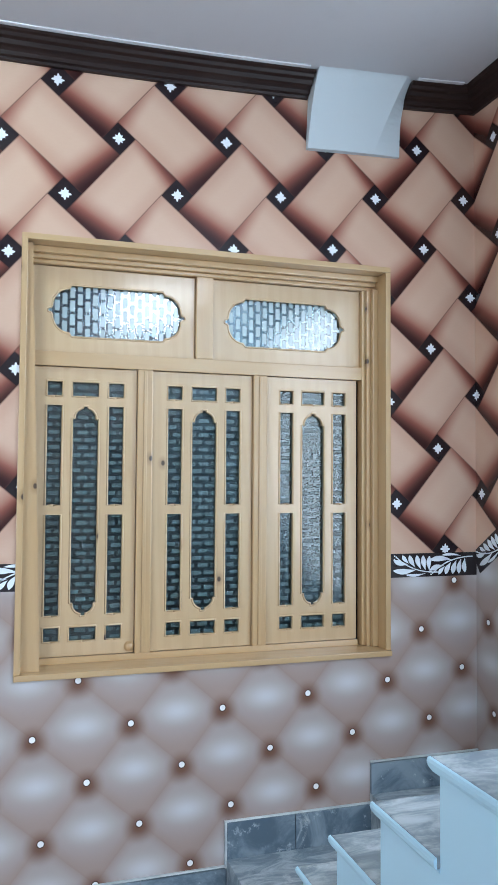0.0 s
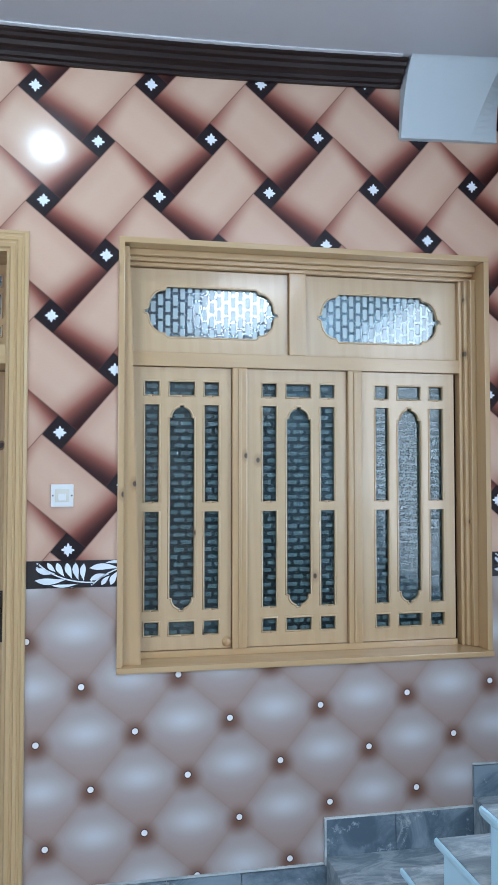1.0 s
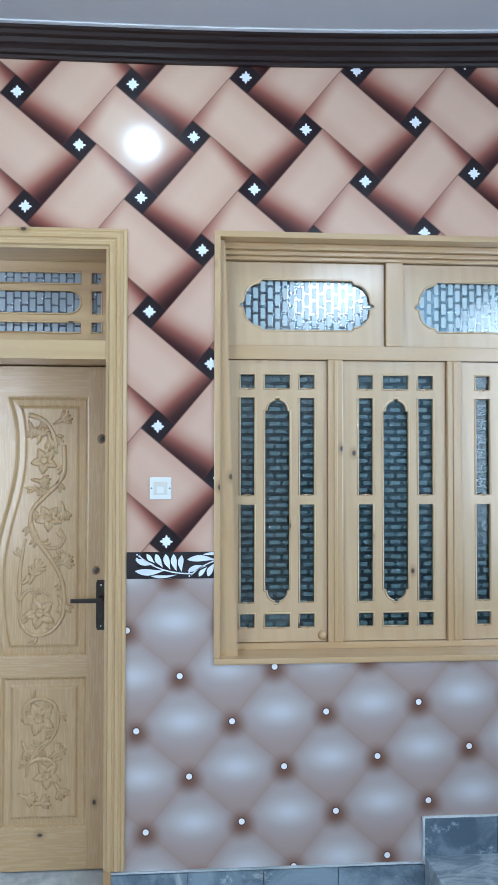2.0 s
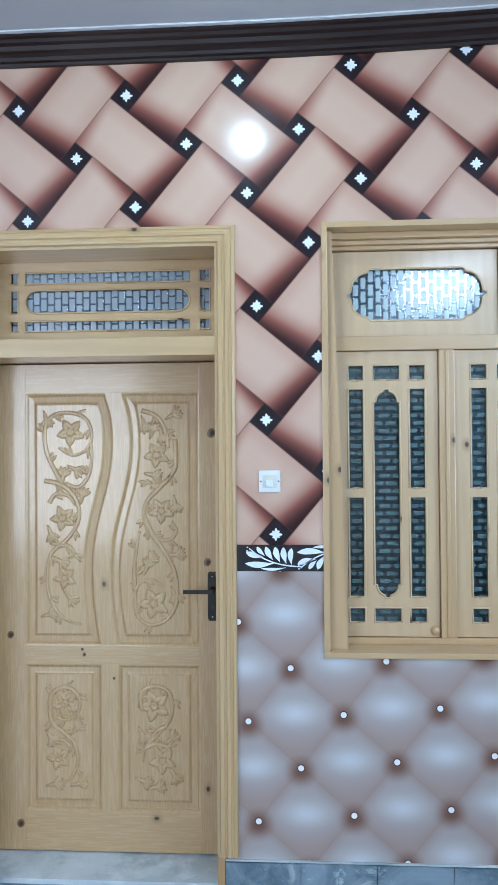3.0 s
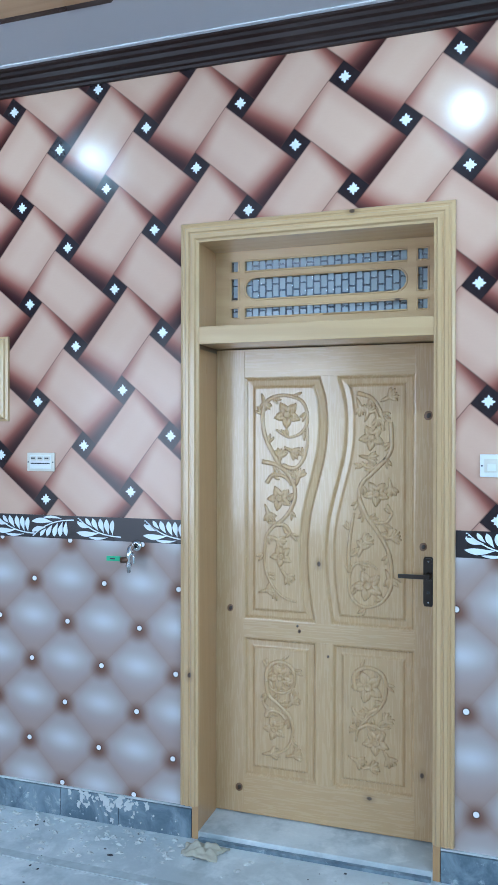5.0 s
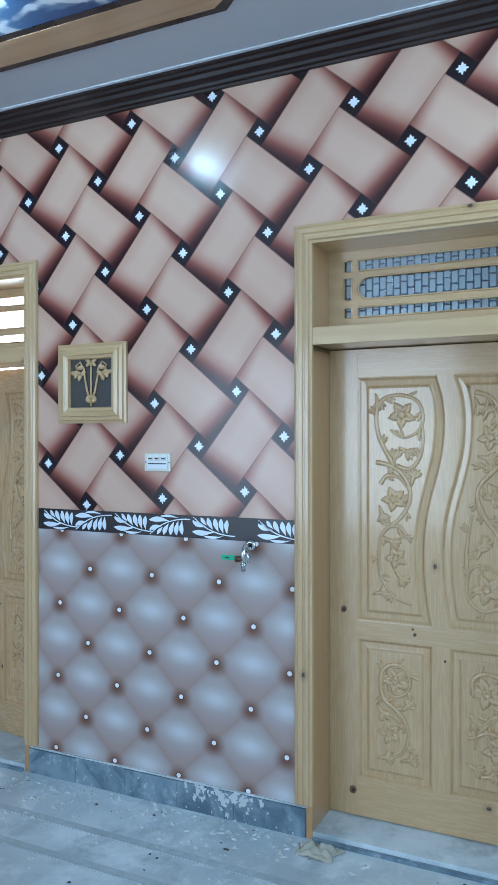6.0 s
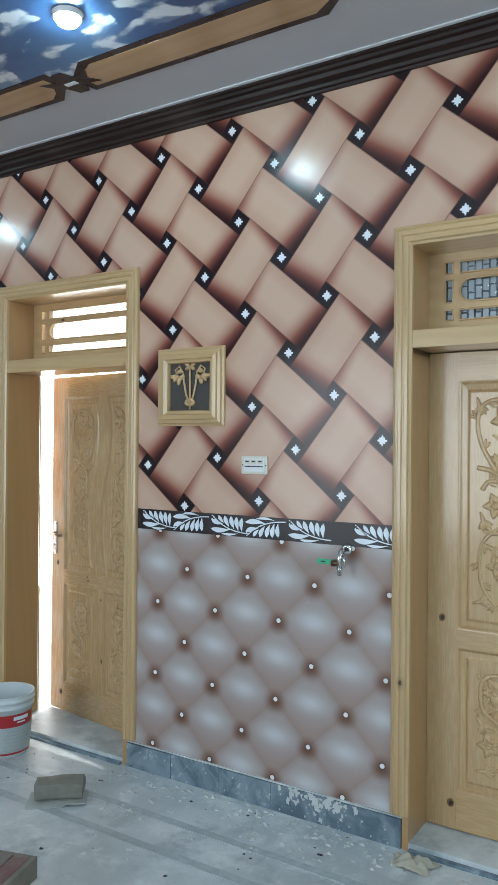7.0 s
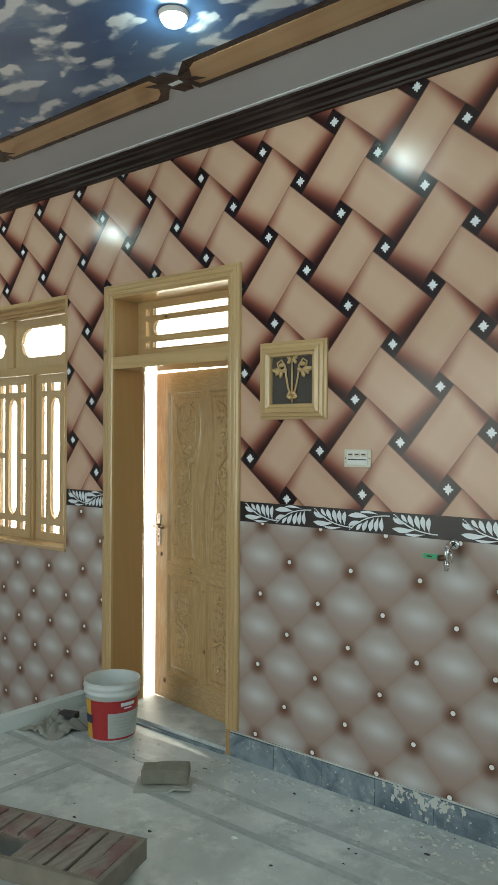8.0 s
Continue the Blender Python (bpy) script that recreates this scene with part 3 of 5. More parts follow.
for k in range(n + 1):
    a = math.pi / 2 * k / n
    f = math.sin(a)
    xl, end = 1.628 + 0.012 * f, 2.080 + 0.055 * f ** 3
    crease = 1.945 + 0.12 * f
    y = -0.026 - 0.085 * (1 - math.cos(a)) - 0.03 * f
    row = []
    for x, yy in ((xl, 0.0), (xl, y), (xl + 0.16, y - 0.003), (min(crease, end - 0.006), y), (end, min(-0.018, y + 0.07)), (end, 0.0)):
        lo = 3.168 + 0.045 * (x - 1.628)
        row.append(bm.verts.new((x, yy, lo + (CEIL + rise(x) + 0.003 - lo) * f)))
    rows.append(row)
for a, b in zip(rows, rows[1:]):
    for i in range(5):
        bm.faces.new((a[i], a[i + 1], b[i + 1], b[i]))
bm.faces.new(rows[0][::-1])
part("trim_beam_stub", bm, STUB_WHITE, None, "white plastered beam end against the papered wall", kind="structure", smooth=False)

# ---- printed border band with white leaf sprays ----
def leaf_outline(p, q, width, n=9):
    """A teardrop leaf from p to its tip q, as an outline of (x, z)."""
    (x0, z0), (x1, z1) = p, q
    dx, dz = x1 - x0, z1 - z0
    left, right = [], []
    for k in range(n + 1):
        t = k / n
        w = 1.2 * width * math.sin(math.pi * min(1.0, t * 0.985 + 0.015) ** 1.45) ** 0.85
        bend = 0.06 * math.sin(math.pi * t)
        cx, cz = x0 + dx * t - dz * bend, z0 + dz * t + dx * bend
        l = math.hypot(dx, dz)
        left.append((cx - dz / l * w, cz + dx / l * w))
        right.append((cx + dz / l * w, cz - dx / l * w))
    return left + right[::-1][1:-1]


def spray(flip, cut=0.0):
    """One spray of leaves, 0.2 m long and 0.09 m high."""
    bm = bmesh.new()
    f = (lambda z: 0.092 - z) if flip else (lambda z: z)

    def flat(outline):
        pts = [(x, f(z)) for x, z in outline]
        vs = [bm.verts.new((x, 0.0, z)) for x, z in pts]
        vb = [bm.verts.new((x, 0.002, z)) for x, z in pts]
        bm.faces.new(vs)
        for i in range(len(vs)):
            j = (i + 1) % len(vs)
            bm.faces.new((vs[i], vs[j], vb[j], vb[i]))

    stem = []
    for k in range(13):
        t = k / 12
        x = (1 - t) ** 2 * 0.016 + 2 * t * (1 - t) * 0.085 + t * t * 0.205
        z = (1 - t) ** 2 * 0.086 + 2 * t * (1 - t) * 0.012 + t * t * 0.012
        stem.append((x, z))
    w = 0.0024
    flat([(x, z + w) for x, z in stem] + [(x - 0.001, z - w) for x, z in stem[::-1]])
    for p, q, wd in (((0.073, 0.055), (0.044, 0.0915), 0.0068), ((0.102, 0.037), (0.076, 0.0915), 0.0088), ((0.128, 0.028), (0.110, 0.0910), 0.0092), ((0.150, 0.022), (0.139, 0.0900), 0.0090), ((0.168, 0.019), (0.168, 0.0860), 0.0084)):
        flat(leaf_outline(p, q, wd))
    for p, q, wd in (((0.070, 0.050), (0.004, 0.070), 0.0092), ((0.108, 0.026), (0.002, 0.024), 0.0105), ((0.150, 0.0085), (0.058, 0.0040), 0.0050)):
        flat(leaf_outline(p, q, wd))
    for x, z in ((0.010, 0.089), (0.018, 0.082), (0.009, 0.074)):
        flat([(x + 0.003 * math.cos(a), z + 0.003 * math.sin(a)) for a in [k * math.pi / 4 for k in range(8)]])
    if cut:
        bmesh.ops.bisect_plane(bm, geom=bm.verts[:] + bm.edges[:] + bm.faces[:], plane_co=(cut, 0, 0), plane_no=(1, 0, 0), clear_outer=True)
    me = bpy.data.meshes.new("leaf_spray")
    bmesh.ops.recalc_face_normals(bm, faces=bm.faces[:])
    bm.to_mesh(me)
    bm.free()
    me.materials.append(WHITE_INK)
    return me


SPRAYS = (spray(False), spray(True), spray(True, 0.108), spray(False, 0.185))


def band(x0, x1, starts, side=False):
    """A dark border band from x0 to x1; starts: (x of a spray, which of the two)."""
    ob = thing("trim_border_band", "dark printed border band with white leaf sprays", "border", kind="structure")
    boxed("band", (x0, x1, -0.0022, 0.0, 1.278, 1.384), BLACK_INK, ob)
    for x, k in starts:
        o = new("leaf_spray", SPRAYS[k])
        o.parent = ob
        o.location = (x, -0.0042, 1.285)
        o.scale = (1.12, 1.0, 1.0)
    if side:
        ob.matrix_world = Matrix.Translation((RIGHT, 0, 1.331)) @ Matrix.Rotation(radians(-90), 4, "Z") @ Matrix.Rotation(-math.atan(STAIR_RISE), 4, "Y") @ Matrix.Translation((0, 0, -1.331))
    return ob


band(0.088, 0.437, [(0.118, 0), (0.325, 2)])
band(-2.520, -1.072, [(-2.49, 0), (-2.285, 1), (-2.045, 0), (-1.84, 1), (-1.60, 0), (-1.262, 3)])
band(-4.028, -3.640, [(-4.01, 0), (-3.84, 1)])
band(2.042, RIGHT, [(2.05, 0), (2.235, 1)])
band(LEFT, -5.657, [(-5.9, 1)])
band(0.003, 1.2, [(0.02, 0), (0.23, 1), (0.46, 0), (0.66, 1), (0.9, 0)], True)

# ---- doors ----
CASING = [(0.0, 0.0), (0.0, 0.016), (0.010, 0.020), (0.016, 0.028), (0.030, 0.028), (0.034, 0.022), (0.040, 0.022), (0.044, 0.028), (0.056, 0.028), (0.060, 0.022), (0.066, 0.022), (0.070, 0.026), (0.080, 0.022), (0.084, 0.014), (0.084, 0.0)]
# a scroll of carving: stems as points, flowers and leaves, in a field 1 wide and 1 high
def loop(cu, cv, ru, rv, a0, a1, n=9):
    return [(cu + ru * math.cos(radians(a0 + (a1 - a0) * k / n)), cv + rv * math.sin(radians(a0 + (a1 - a0) * k / n))) for k in range(n + 1)]


# (stems, flowers, leaves) of the four carved fields
TALL_A = ([
    [(0.42, 0.66), (0.12, 0.79), (0.05, 0.90), (0.18, 0.97), (0.52, 0.99), (0.88, 0.96), (0.99, 0.88), (0.88, 0.82), (0.6, 0.795), (0.34, 0.83)],
    [(0.47, 0.665), (0.72, 0.65), (0.92, 0.70), (0.99, 0.78), (0.97, 0.86)],
    [(0.05, 0.68), (0.35, 0.665), (0.6, 0.62), (0.73, 0.55), (0.70, 0.485), (0.52, 0.42), (0.28, 0.375), (0.14, 0.33), (0.10, 0.25), (0.12, 0.17), (0.26, 0.10), (0.48, 0.05), (0.77, 0.03)],
    [(0.14, 0.58), (0.28, 0.62), (0.52, 0.61), (0.66, 0.57)],
    [(0.33, 0.385), (0.52, 0.385), (0.63, 0.35), (0.55, 0.33)],
], [(0.57, 0.90, 1.15), (0.41, 0.51, 1.05), (0.45, 0.24, 0.95)], [(0.66, 0.73, 0.5), (0.80, 0.61, -1.3), (0.36, 0.315, 0.5), (0.55, 0.15, 0.8), (0.14, 0.075, -0.3), (0.08, 0.96, 1.3), (0.17, 0.44, 1.2), (0.42, 0.70, -1.4)])
TALL_B = ([
    [(0.18, 0.99), (0.5, 0.965), (0.7, 0.90), (0.76, 0.82)],
    [(0.9, 0.86), (0.92, 0.75), (0.82, 0.70), (0.62, 0.66), (0.4, 0.655), (0.28, 0.68)],
    [(0.82, 0.695), (0.52, 0.635), (0.28, 0.58), (0.22, 0.52), (0.32, 0.445), (0.58, 0.41), (0.82, 0.415), (0.93, 0.455), (0.82, 0.48)],
    [(0.22, 0.52), (0.38, 0.44), (0.65, 0.36), (0.85, 0.285), (0.93, 0.20), (0.9, 0.115), (0.68, 0.05), (0.32, 0.03), (0.05, 0.075), (0.02, 0.16), (0.12, 0.215), (0.4, 0.23), (0.62, 0.20)],
    [(0.02, 0.18), (0.0, 0.27), (0.05, 0.37), (0.12, 0.45)],
], [(0.5, 0.79, 1.05), (0.6, 0.54, 1.05), (0.42, 0.125, 1.25)], [(0.24, 0.93, 1.2), (0.86, 0.97, -0.5), (0.34, 0.32, -0.7), (0.28, 0.29, -1.2), (0.9, 0.57, 1.4), (0.92, 0.345, -0.2), (0.87, 0.165, 1.2), (0.42, 0.70, 0.2), (0.42, 0.90, -1.2), (0.62, 0.88, 1.3)])
LOW_A = ([
    loop(0.5, 0.81, 0.37, 0.15, 200, -150, 14),
    [(0.13, 0.77), (0.2, 0.63), (0.45, 0.55), (0.72, 0.45), (0.82, 0.30), (0.68, 0.14), (0.33, 0.06)],
    [(0.12, 0.42), (0.25, 0.48), (0.48, 0.47), (0.62, 0.41)],
], [(0.5, 0.81, 1.15), (0.35, 0.31, 1.0)], [(0.16, 0.50, 0.9), (0.84, 0.08, -0.3), (0.25, 0.07, -0.2), (0.78, 0.58, -0.8)])
LOW_B = ([
    [(0.14, 0.75), (0.09, 0.87), (0.23, 0.95), (0.5, 0.965), (0.75, 0.90), (0.79, 0.74), (0.68, 0.62), (0.42, 0.51), (0.2, 0.40), (0.14, 0.28)],
    [(0.62, 0.60), (0.42, 0.545), (0.24, 0.44)],
    [(0.2, 0.40), (0.40, 0.44), (0.66, 0.42), (0.78, 0.36)],
], [(0.4, 0.79, 1.3), (0.58, 0.29, 1.1)], [(0.16, 0.10, 0.4), (0.45, 0.05, -0.2), (0.84, 0.16, 1.0), (0.14, 0.52, 1.1), (0.76, 0.49, -0.7)])


def carving(x0, x1, z0, z1, y, field):
    """Low relief of scrolling stems, open flowers and pointed leaves on a field."""
    stems, flowers, leaves = field
    bm = bmesh.new()
    w, h = x1 - x0, z1 - z0
    for s in stems:
        pts = []
        for i in range(len(s) - 1):
            p = [s[max(0, min(len(s) - 1, i + d))] for d in (-1, 0, 1, 2)]
            for k in range(5):
                t = k / 5
                c = [0.5 * (2 * p[1][a] + (p[2][a] - p[0][a]) * t + (2 * p[0][a] - 5 * p[1][a] + 4 * p[2][a] - p[3][a]) * t * t + (3 * p[1][a] - p[0][a] - 3 * p[2][a] + p[3][a]) * t ** 3) for a in (0, 1)]
                pts.append((x0 + c[0] * w, y, z0 + c[1] * h))
        pts.append((x0 + s[-1][0] * w, y, z0 + s[-1][1] * h))
        tube(bm, pts, 0.0110, 0.0060, 8)
        for i in range(4, len(pts) - 3, 6):
            (xa, _, za), (xb, _, zb) = pts[i - 1], pts[i + 1]
            side = 1 if (i // 6) % 2 else -1
            a = math.atan2(zb - za, xb - xa) + side * 0.65
            for turn, ln in ((0.0, 0.026), (0.5 * side, 0.019)):
                cx, cz = pts[i][0] + 0.024 * math.cos(a + turn), pts[i][2] + 0.024 * math.sin(a + turn)
                if x0 - 0.012 < cx < x1 + 0.012 and z0 < cz < z1:
                    blob(bm, (cx, y, cz), ln, 0.0075, 0.0075, -a - turn, 8)
    for u, v, s in flowers:
        c = (x0 + u * w, y, z0 + v * h)
        for k in range(5):
            a = k * math.pi * 0.4 + 0.3 + u
            for da, far, ln, wd in ((-0.30, 0.027, 0.022, 0.0105), (0.30, 0.027, 0.022, 0.0105), (0.0, 0.035, 0.022, 0.010)):
                blob(bm, (c[0] + far * s * math.cos(a + da), y, c[2] + far * s * math.sin(a + da)), ln * s, 0.0085, wd * s, -a + da * 0.4, 8)
        lathe_at = Matrix.Translation(c) @ Matrix.Rotation(radians(90), 4, "X")
        ring = bmesh.new()
        lathe(ring, [(0.0, 0.008), (0.006 * s, 0.0075), (0.009 * s, 0.012), (0.0135 * s, 0.010), (0.0150 * s, 0.0)], sides=14)
        bmesh.ops.transform(ring, matrix=lathe_at, verts=ring.verts[:])
        me = bpy.data.meshes.new("boss")
        ring.to_mesh(me)
        ring.free()
        bm.from_mesh(me)
        bpy.data.meshes.remove(me)
    for u, v, a in leaves:
        for da, ln, off in ((0.0, 0.044, 0.0), (0.42, 0.034, 0.014), (-0.42, 0.034, 0.014), (0.85, 0.026, 0.018), (-0.85, 0.026, 0.018)):
            blob(bm, (x0 + u * w + off * math.cos(a + da), y, z0 + v * h - off * math.sin(a + da)), ln, 0.0085, 0.0095, a + da, 8)
    return bm


def raised(bm, outline, y, steps):
    """A raised panel with stepped, sloping margins. steps: (inset, forward)."""
    def inset(pts, d):
        n = len(pts)
        out = []
        for i in range(n):
            p0, p1, p2 = Vector(pts[i - 1]), Vector(pts[i]), Vector(pts[(i + 1) % n])
            n1 = (p1 - p0).normalized()
            n2 = (p2 - p1).normalized()
            a, b = Vector((-n1.y, n1.x)), Vector((-n2.y, n2.x))
            m = (a + b)
            m = m / max(0.35, m.dot(m) / 2)
            out.append(p1 + m * d)
        return out

    zs = [p[1] for p in outline]
    hi, lo = max(zs), min(zs)
    rings = [[bm.verts.new((p[0], y - f, min(max(p[1], lo + d), hi - d))) for p in inset(outline, d)] for d, f in steps]
    for a, b in zip(rings, rings[1:]):
        for i in range(len(a)):
            j = (i + 1) % len(a)
            bm.faces.new((a[i], a[j], b[j], b[i]))
    bm.faces.new(rings[-1])
    return bm


KNOT = plain("pine_knot", (0.20, 0.105, 0.045), 0.3, 0.3, scale=80.0)
KNOT_HEART = plain("knot_heart", (0.035, 0.020, 0.012), 0.4, 0.2)


def knot(parent, x, y, z, r):
    """A dark oval knot, a hair proud of the wood."""
    k = part("knot", blob(bmesh.new(), (x, y, z), r, 0.0012, r * 1.15, 0.3, 14), KNOT, parent, smooth=True)
    part("knot_heart", blob(bmesh.new(), (x + r * 0.1, y - 0.0006, z), r * 0.55, 0.0012, r * 0.7, 0.5, 12), KNOT_HEART, k, smooth=True)


def door_leaf(parent, W=1.0, y=0.0):
    """A carved panelled leaf of width W, its foot at the origin's height, hinged edge anywhere: x from -W to 0."""
    top = 2.106
    k = W / 0.99
    X = lambda x: x * k
    xl, xr, m0, m1 = -0.855, -0.094, -0.520, -0.449
    zt, zb, lt, lb = 1.979, 0.884, 0.802, 0.172
    leaf = boxed("leaf_core", (X(-0.9895), X(-0.005), y + 0.017, y + 0.045, 0.0, top), DOOR_WOOD, parent)
    for nm, d in (("stile", (X(-0.9895), X(xl), y, y + 0.017, 0.0, top)), ("stile", (X(xr), X(-0.005), y, y + 0.017, 0.0, top)),
                  ("rail", (X(xl), X(xr), y, y + 0.017, zt, top)), ("rail", (X(xl), X(xr), y, y + 0.017, lt, zb)), ("rail", (X(xl), X(xr), y, y + 0.017, 0.0, lb))):
        boxed(nm, d, DOOR_WOOD if nm == "stile" else DOOR_RAIL, parent, 0.0012)
    boxed("lower_mullion", (X(m0), X(m1), y, y + 0.017, lb, lt), DOOR_WOOD, parent, 0.0012)
    lc = [(zt, X(-0.500)), (1.886, X(-0.474)), (1.782, X(-0.464)), (1.660, X(-0.471)), (1.556, X(-0.492)), (1.453, X(-0.519)), (1.339, X(-0.543)), (1.215, X(-0.553)), (1.081, X(-0.548)), (0.958, X(-0.533)), (zb, X(-0.521))]
    left = smooth_line(lc, 40)
    right = [(x + 0.067 * k, z) for x, z in left]
    part("curved_mullion", prism(bmesh.new(), left + right[::-1], y, y + 0.017), DOOR_WOOD, parent)
    edge = [(0.0, 0.0165), (0.003, 0.0160), (0.008, 0.0120), (0.012, 0.0050), (0.016, 0.0020), (0.036, 0.0035), (0.041, 0.0050), (0.046, 0.0100), (0.052, 0.0125), (0.060, 0.0125)]
    base = y + 0.0172
    outlines = ([(X(xl), zt), (X(xl), zb)] + left[::-1], right + [(X(xr), zb), (X(xr), zt)],
                [(X(xl), lt), (X(xl), lb), (X(m0), lb), (X(m0), lt)], [(X(m1), lt), (X(m1), lb), (X(xr), lb), (X(xr), lt)])
    panels = [part("panel", raised(bmesh.new(), o, base, edge), DOOR_WOOD, parent) for o in outlines]
    fy = base - 0.0122
    for panel, a, b, lo, hi, field in zip(panels, (-0.782, -0.378, -0.775, -0.372), (-0.560, -0.178, -0.595, -0.175), (0.945, 0.945, 0.250, 0.255), (1.905, 1.910, 0.720, 0.725), (TALL_A, TALL_B, LOW_A, LOW_B)):
        part("carving", carving(X(a), X(b), lo, hi, fy, field), DOOR_WOOD, panel, smooth=True)
    for x, z, r in ((-0.922, 0.928, 0.015), (-0.878, 0.113, 0.017), (-0.597, 0.845, 0.008), (-0.467, 0.744, 0.006), (-0.040, 1.800, 0.018), (-0.060, 1.245, 0.016), (-0.606, 0.868, 0.006)):
        knot(parent, X(x), y - 0.0002, z, r)
    return leaf


def lever(parent, x, y, z, way, material):
    """Lever handle on a long plate with rounded ends; way: -1 points to the left."""
    def plate_outline(w, lo, hi):
        return [(x - w, lo + 0.012), (x - w * 0.7, lo), (x + w * 0.7, lo), (x + w, lo + 0.012), (x + w, hi - 0.012), (x + w * 0.7, hi), (x - w * 0.7, hi), (x - w, hi - 0.012)]

    bm = prism(bmesh.new(), plate_outline(0.021, z - 0.130, z + 0.080), y - 0.004, y)
    prism(bm, plate_outline(0.016, z - 0.123, z + 0.073), y - 0.008, y - 0.0042)
    plate = part("handle_plate", bm, material, parent, "dark metal lock plate")
    bm = bmesh.new()
    lathe(bm, [(0.0, 0.020), (0.012, 0.020), (0.0145, 0.015), (0.016, 0.0)], sides=18)
    bmesh.ops.transform(bm, matrix=Matrix.Translation((x, y - 0.008, z)) @ Matrix.Rotation(radians(90), 4, "X"), verts=bm.verts[:])
    part("handle_rose", bm, material, plate, smooth=True)
    bm = bmesh.new()
    box(bm, x - 0.011, x + 0.011, y - 0.050, y - 0.026, z - 0.010, z + 0.010, 0.004)
    box(bm, min(x + way * 0.008, x + way * 0.122), max(x + way * 0.008, x + way * 0.122), y - 0.050, y - 0.038, z - 0.0095, z + 0.0085, 0.004)
    part("handle", bm, material, plate, "metal lever handle")
    for dz, r in ((-0.070, 0.007), (-0.112, 0.004), (0.060, 0.004)):
        bm = bmesh.new()
        lathe(bm, [(0.0, 0.002), (r * 0.8, 0.002), (r, 0.0)], sides=12)
        bmesh.ops.transform(bm, matrix=Matrix.Translation((x, y - 0.0082, z + dz)) @ Matrix.Rotation(radians(90), 4, "X"), verts=bm.verts[:])
        part("keyhole" if r > 0.005 else "screw", bm, SLOT if r > 0.005 else CHROME, plate)


def rounded(x0, x1, z0, z1, n=7):
    """Outline with half-round ends to left and right."""
    r, c = (z1 - z0) / 2, (z0 + z1) / 2
    pts = [(x1 - r + r * math.cos(a), c + r * math.sin(a)) for a in [-math.pi / 2 + math.pi * k / n for k in range(n + 1)]]
    return pts + [(x0 + r - r * math.cos(a), c + r * math.sin(a)) for a in [math.pi / 2 - math.pi * k / n for k in range(n + 1)]]


def beading(outlines, y, r):
    """Thin round beads that run along the edges of openings."""
    bm = bmesh.new()
    for o in outlines:
        ring = [(x, y, z) for x, z in o]
        (xa, _, za), (xb, _, zb) = ring[0], ring[1]
        start = ((xa + xb) / 2, y, (za + zb) / 2)
        tube(bm, [start, *ring[1:], ring[0], start], r, r, 6)
    return bm


def doorway(name, xl, xr, label, glass):
    """Casing, lining, transom light and threshold of a doorway whose clear opening runs from xl to xr."""
    ob = thing(name, label, "door frame", "door frames")
    top = 2.590
    d = 0.205
    for nm, p0, p1, m0, m1 in (("casing_side", (xl, 0.145), (xl, top), (-1, 0), (-1, 1)), ("casing_head", (xl, top), (xr, top), (-1, 1), (1, 1)), ("casing_side", (xr, top), (xr, 0.145), (1, 1), (1, 0))):
        part(nm, swept(bmesh.new(), CASING, p0, p1, m0, m1), PINE if nm == "casing_side" else PINE_H, ob)
    boxed("lining", (xl - 0.030, xl - 0.0005, -0.012, THICK, 0.0, top), SHADED_LINING_WOOD, ob, 0.002)
    boxed("lining", (xr + 0.0005, xr + 0.030, -0.012, THICK, 0.0, top), SHADED_LINING_WOOD, ob, 0.002)
    boxed("lining_head", (xl - 0.030, xr + 0.030, -0.010, THICK, top + 0.0005, top + 0.029), PINE_H, ob, 0.002)
    bar = boxed("transom_bar", (xl, xr, -0.014, d + 0.03, 2.150, 2.226), PINE_H, ob, 0.004)
    # fixed light above the bar
    lights = []
    for za, zb in ((2.288, 2.334), (2.368, 2.468), (2.496, 2.546)):
        lights += [rect(xl + 0.073, xl + 0.110, za, zb), (rounded if zb - za > 0.08 else rect)(xl + 0.140, xr - 0.128, za, zb), rect(xr - 0.086, xr - 0.040, za, zb)]
    light = part("transom_light", holed(bmesh.new(), rect(xl, xr, 2.226, top), lights, d - 0.012, d + 0.02), PINE_H, ob)
    part("glazing_bead", beading(lights, d - 0.012, 0.0045), PINE_H, light, smooth=True)
    pane = boxed("pane", (xl + 0.01, xr - 0.01, d + 0.004, d + 0.008, 2.245, 2.560), glass, light, 0, "patterned frosted glass")
    pane.visible_shadow = False
    boxed("stop", (xl, xl + 0.012, d + 0.046, THICK, 0.02, 2.150), PINE, ob)
    return ob


D1 = (-0.990, 0.003)
doorway("door_frame", D1[0], D1[1], "fluted light pine door frame with a glazed transom", GLASS_DOOR_HAZED)
leaf1 = thing("carved_door", "closed varnished pine door with carved flower panels", "door", "carved doors", (D1[1], 0.205, 0.040))
door_leaf(leaf1, D1[1] - D1[0])
lever(leaf1, -0.038, 0.0, 1.125, -1, BRONZE)

D2 = (-3.556, -2.606)
doorway("door_frame", D2[0], D2[1], "fluted light pine door frame beside the bright opening", PALE_GLASS)
leaf2 = thing("carved_door", "varnished carved pine door standing ajar to daylight", "door", "carved doors", (D2[1], 0.215, 0.040))
door_leaf(leaf2, D2[1] - D2[0])
lever(leaf2, -0.91, 0.0, 1.110, 1, CHROME)
leaf2.rotation_euler = (0, 0, radians(-8.4))

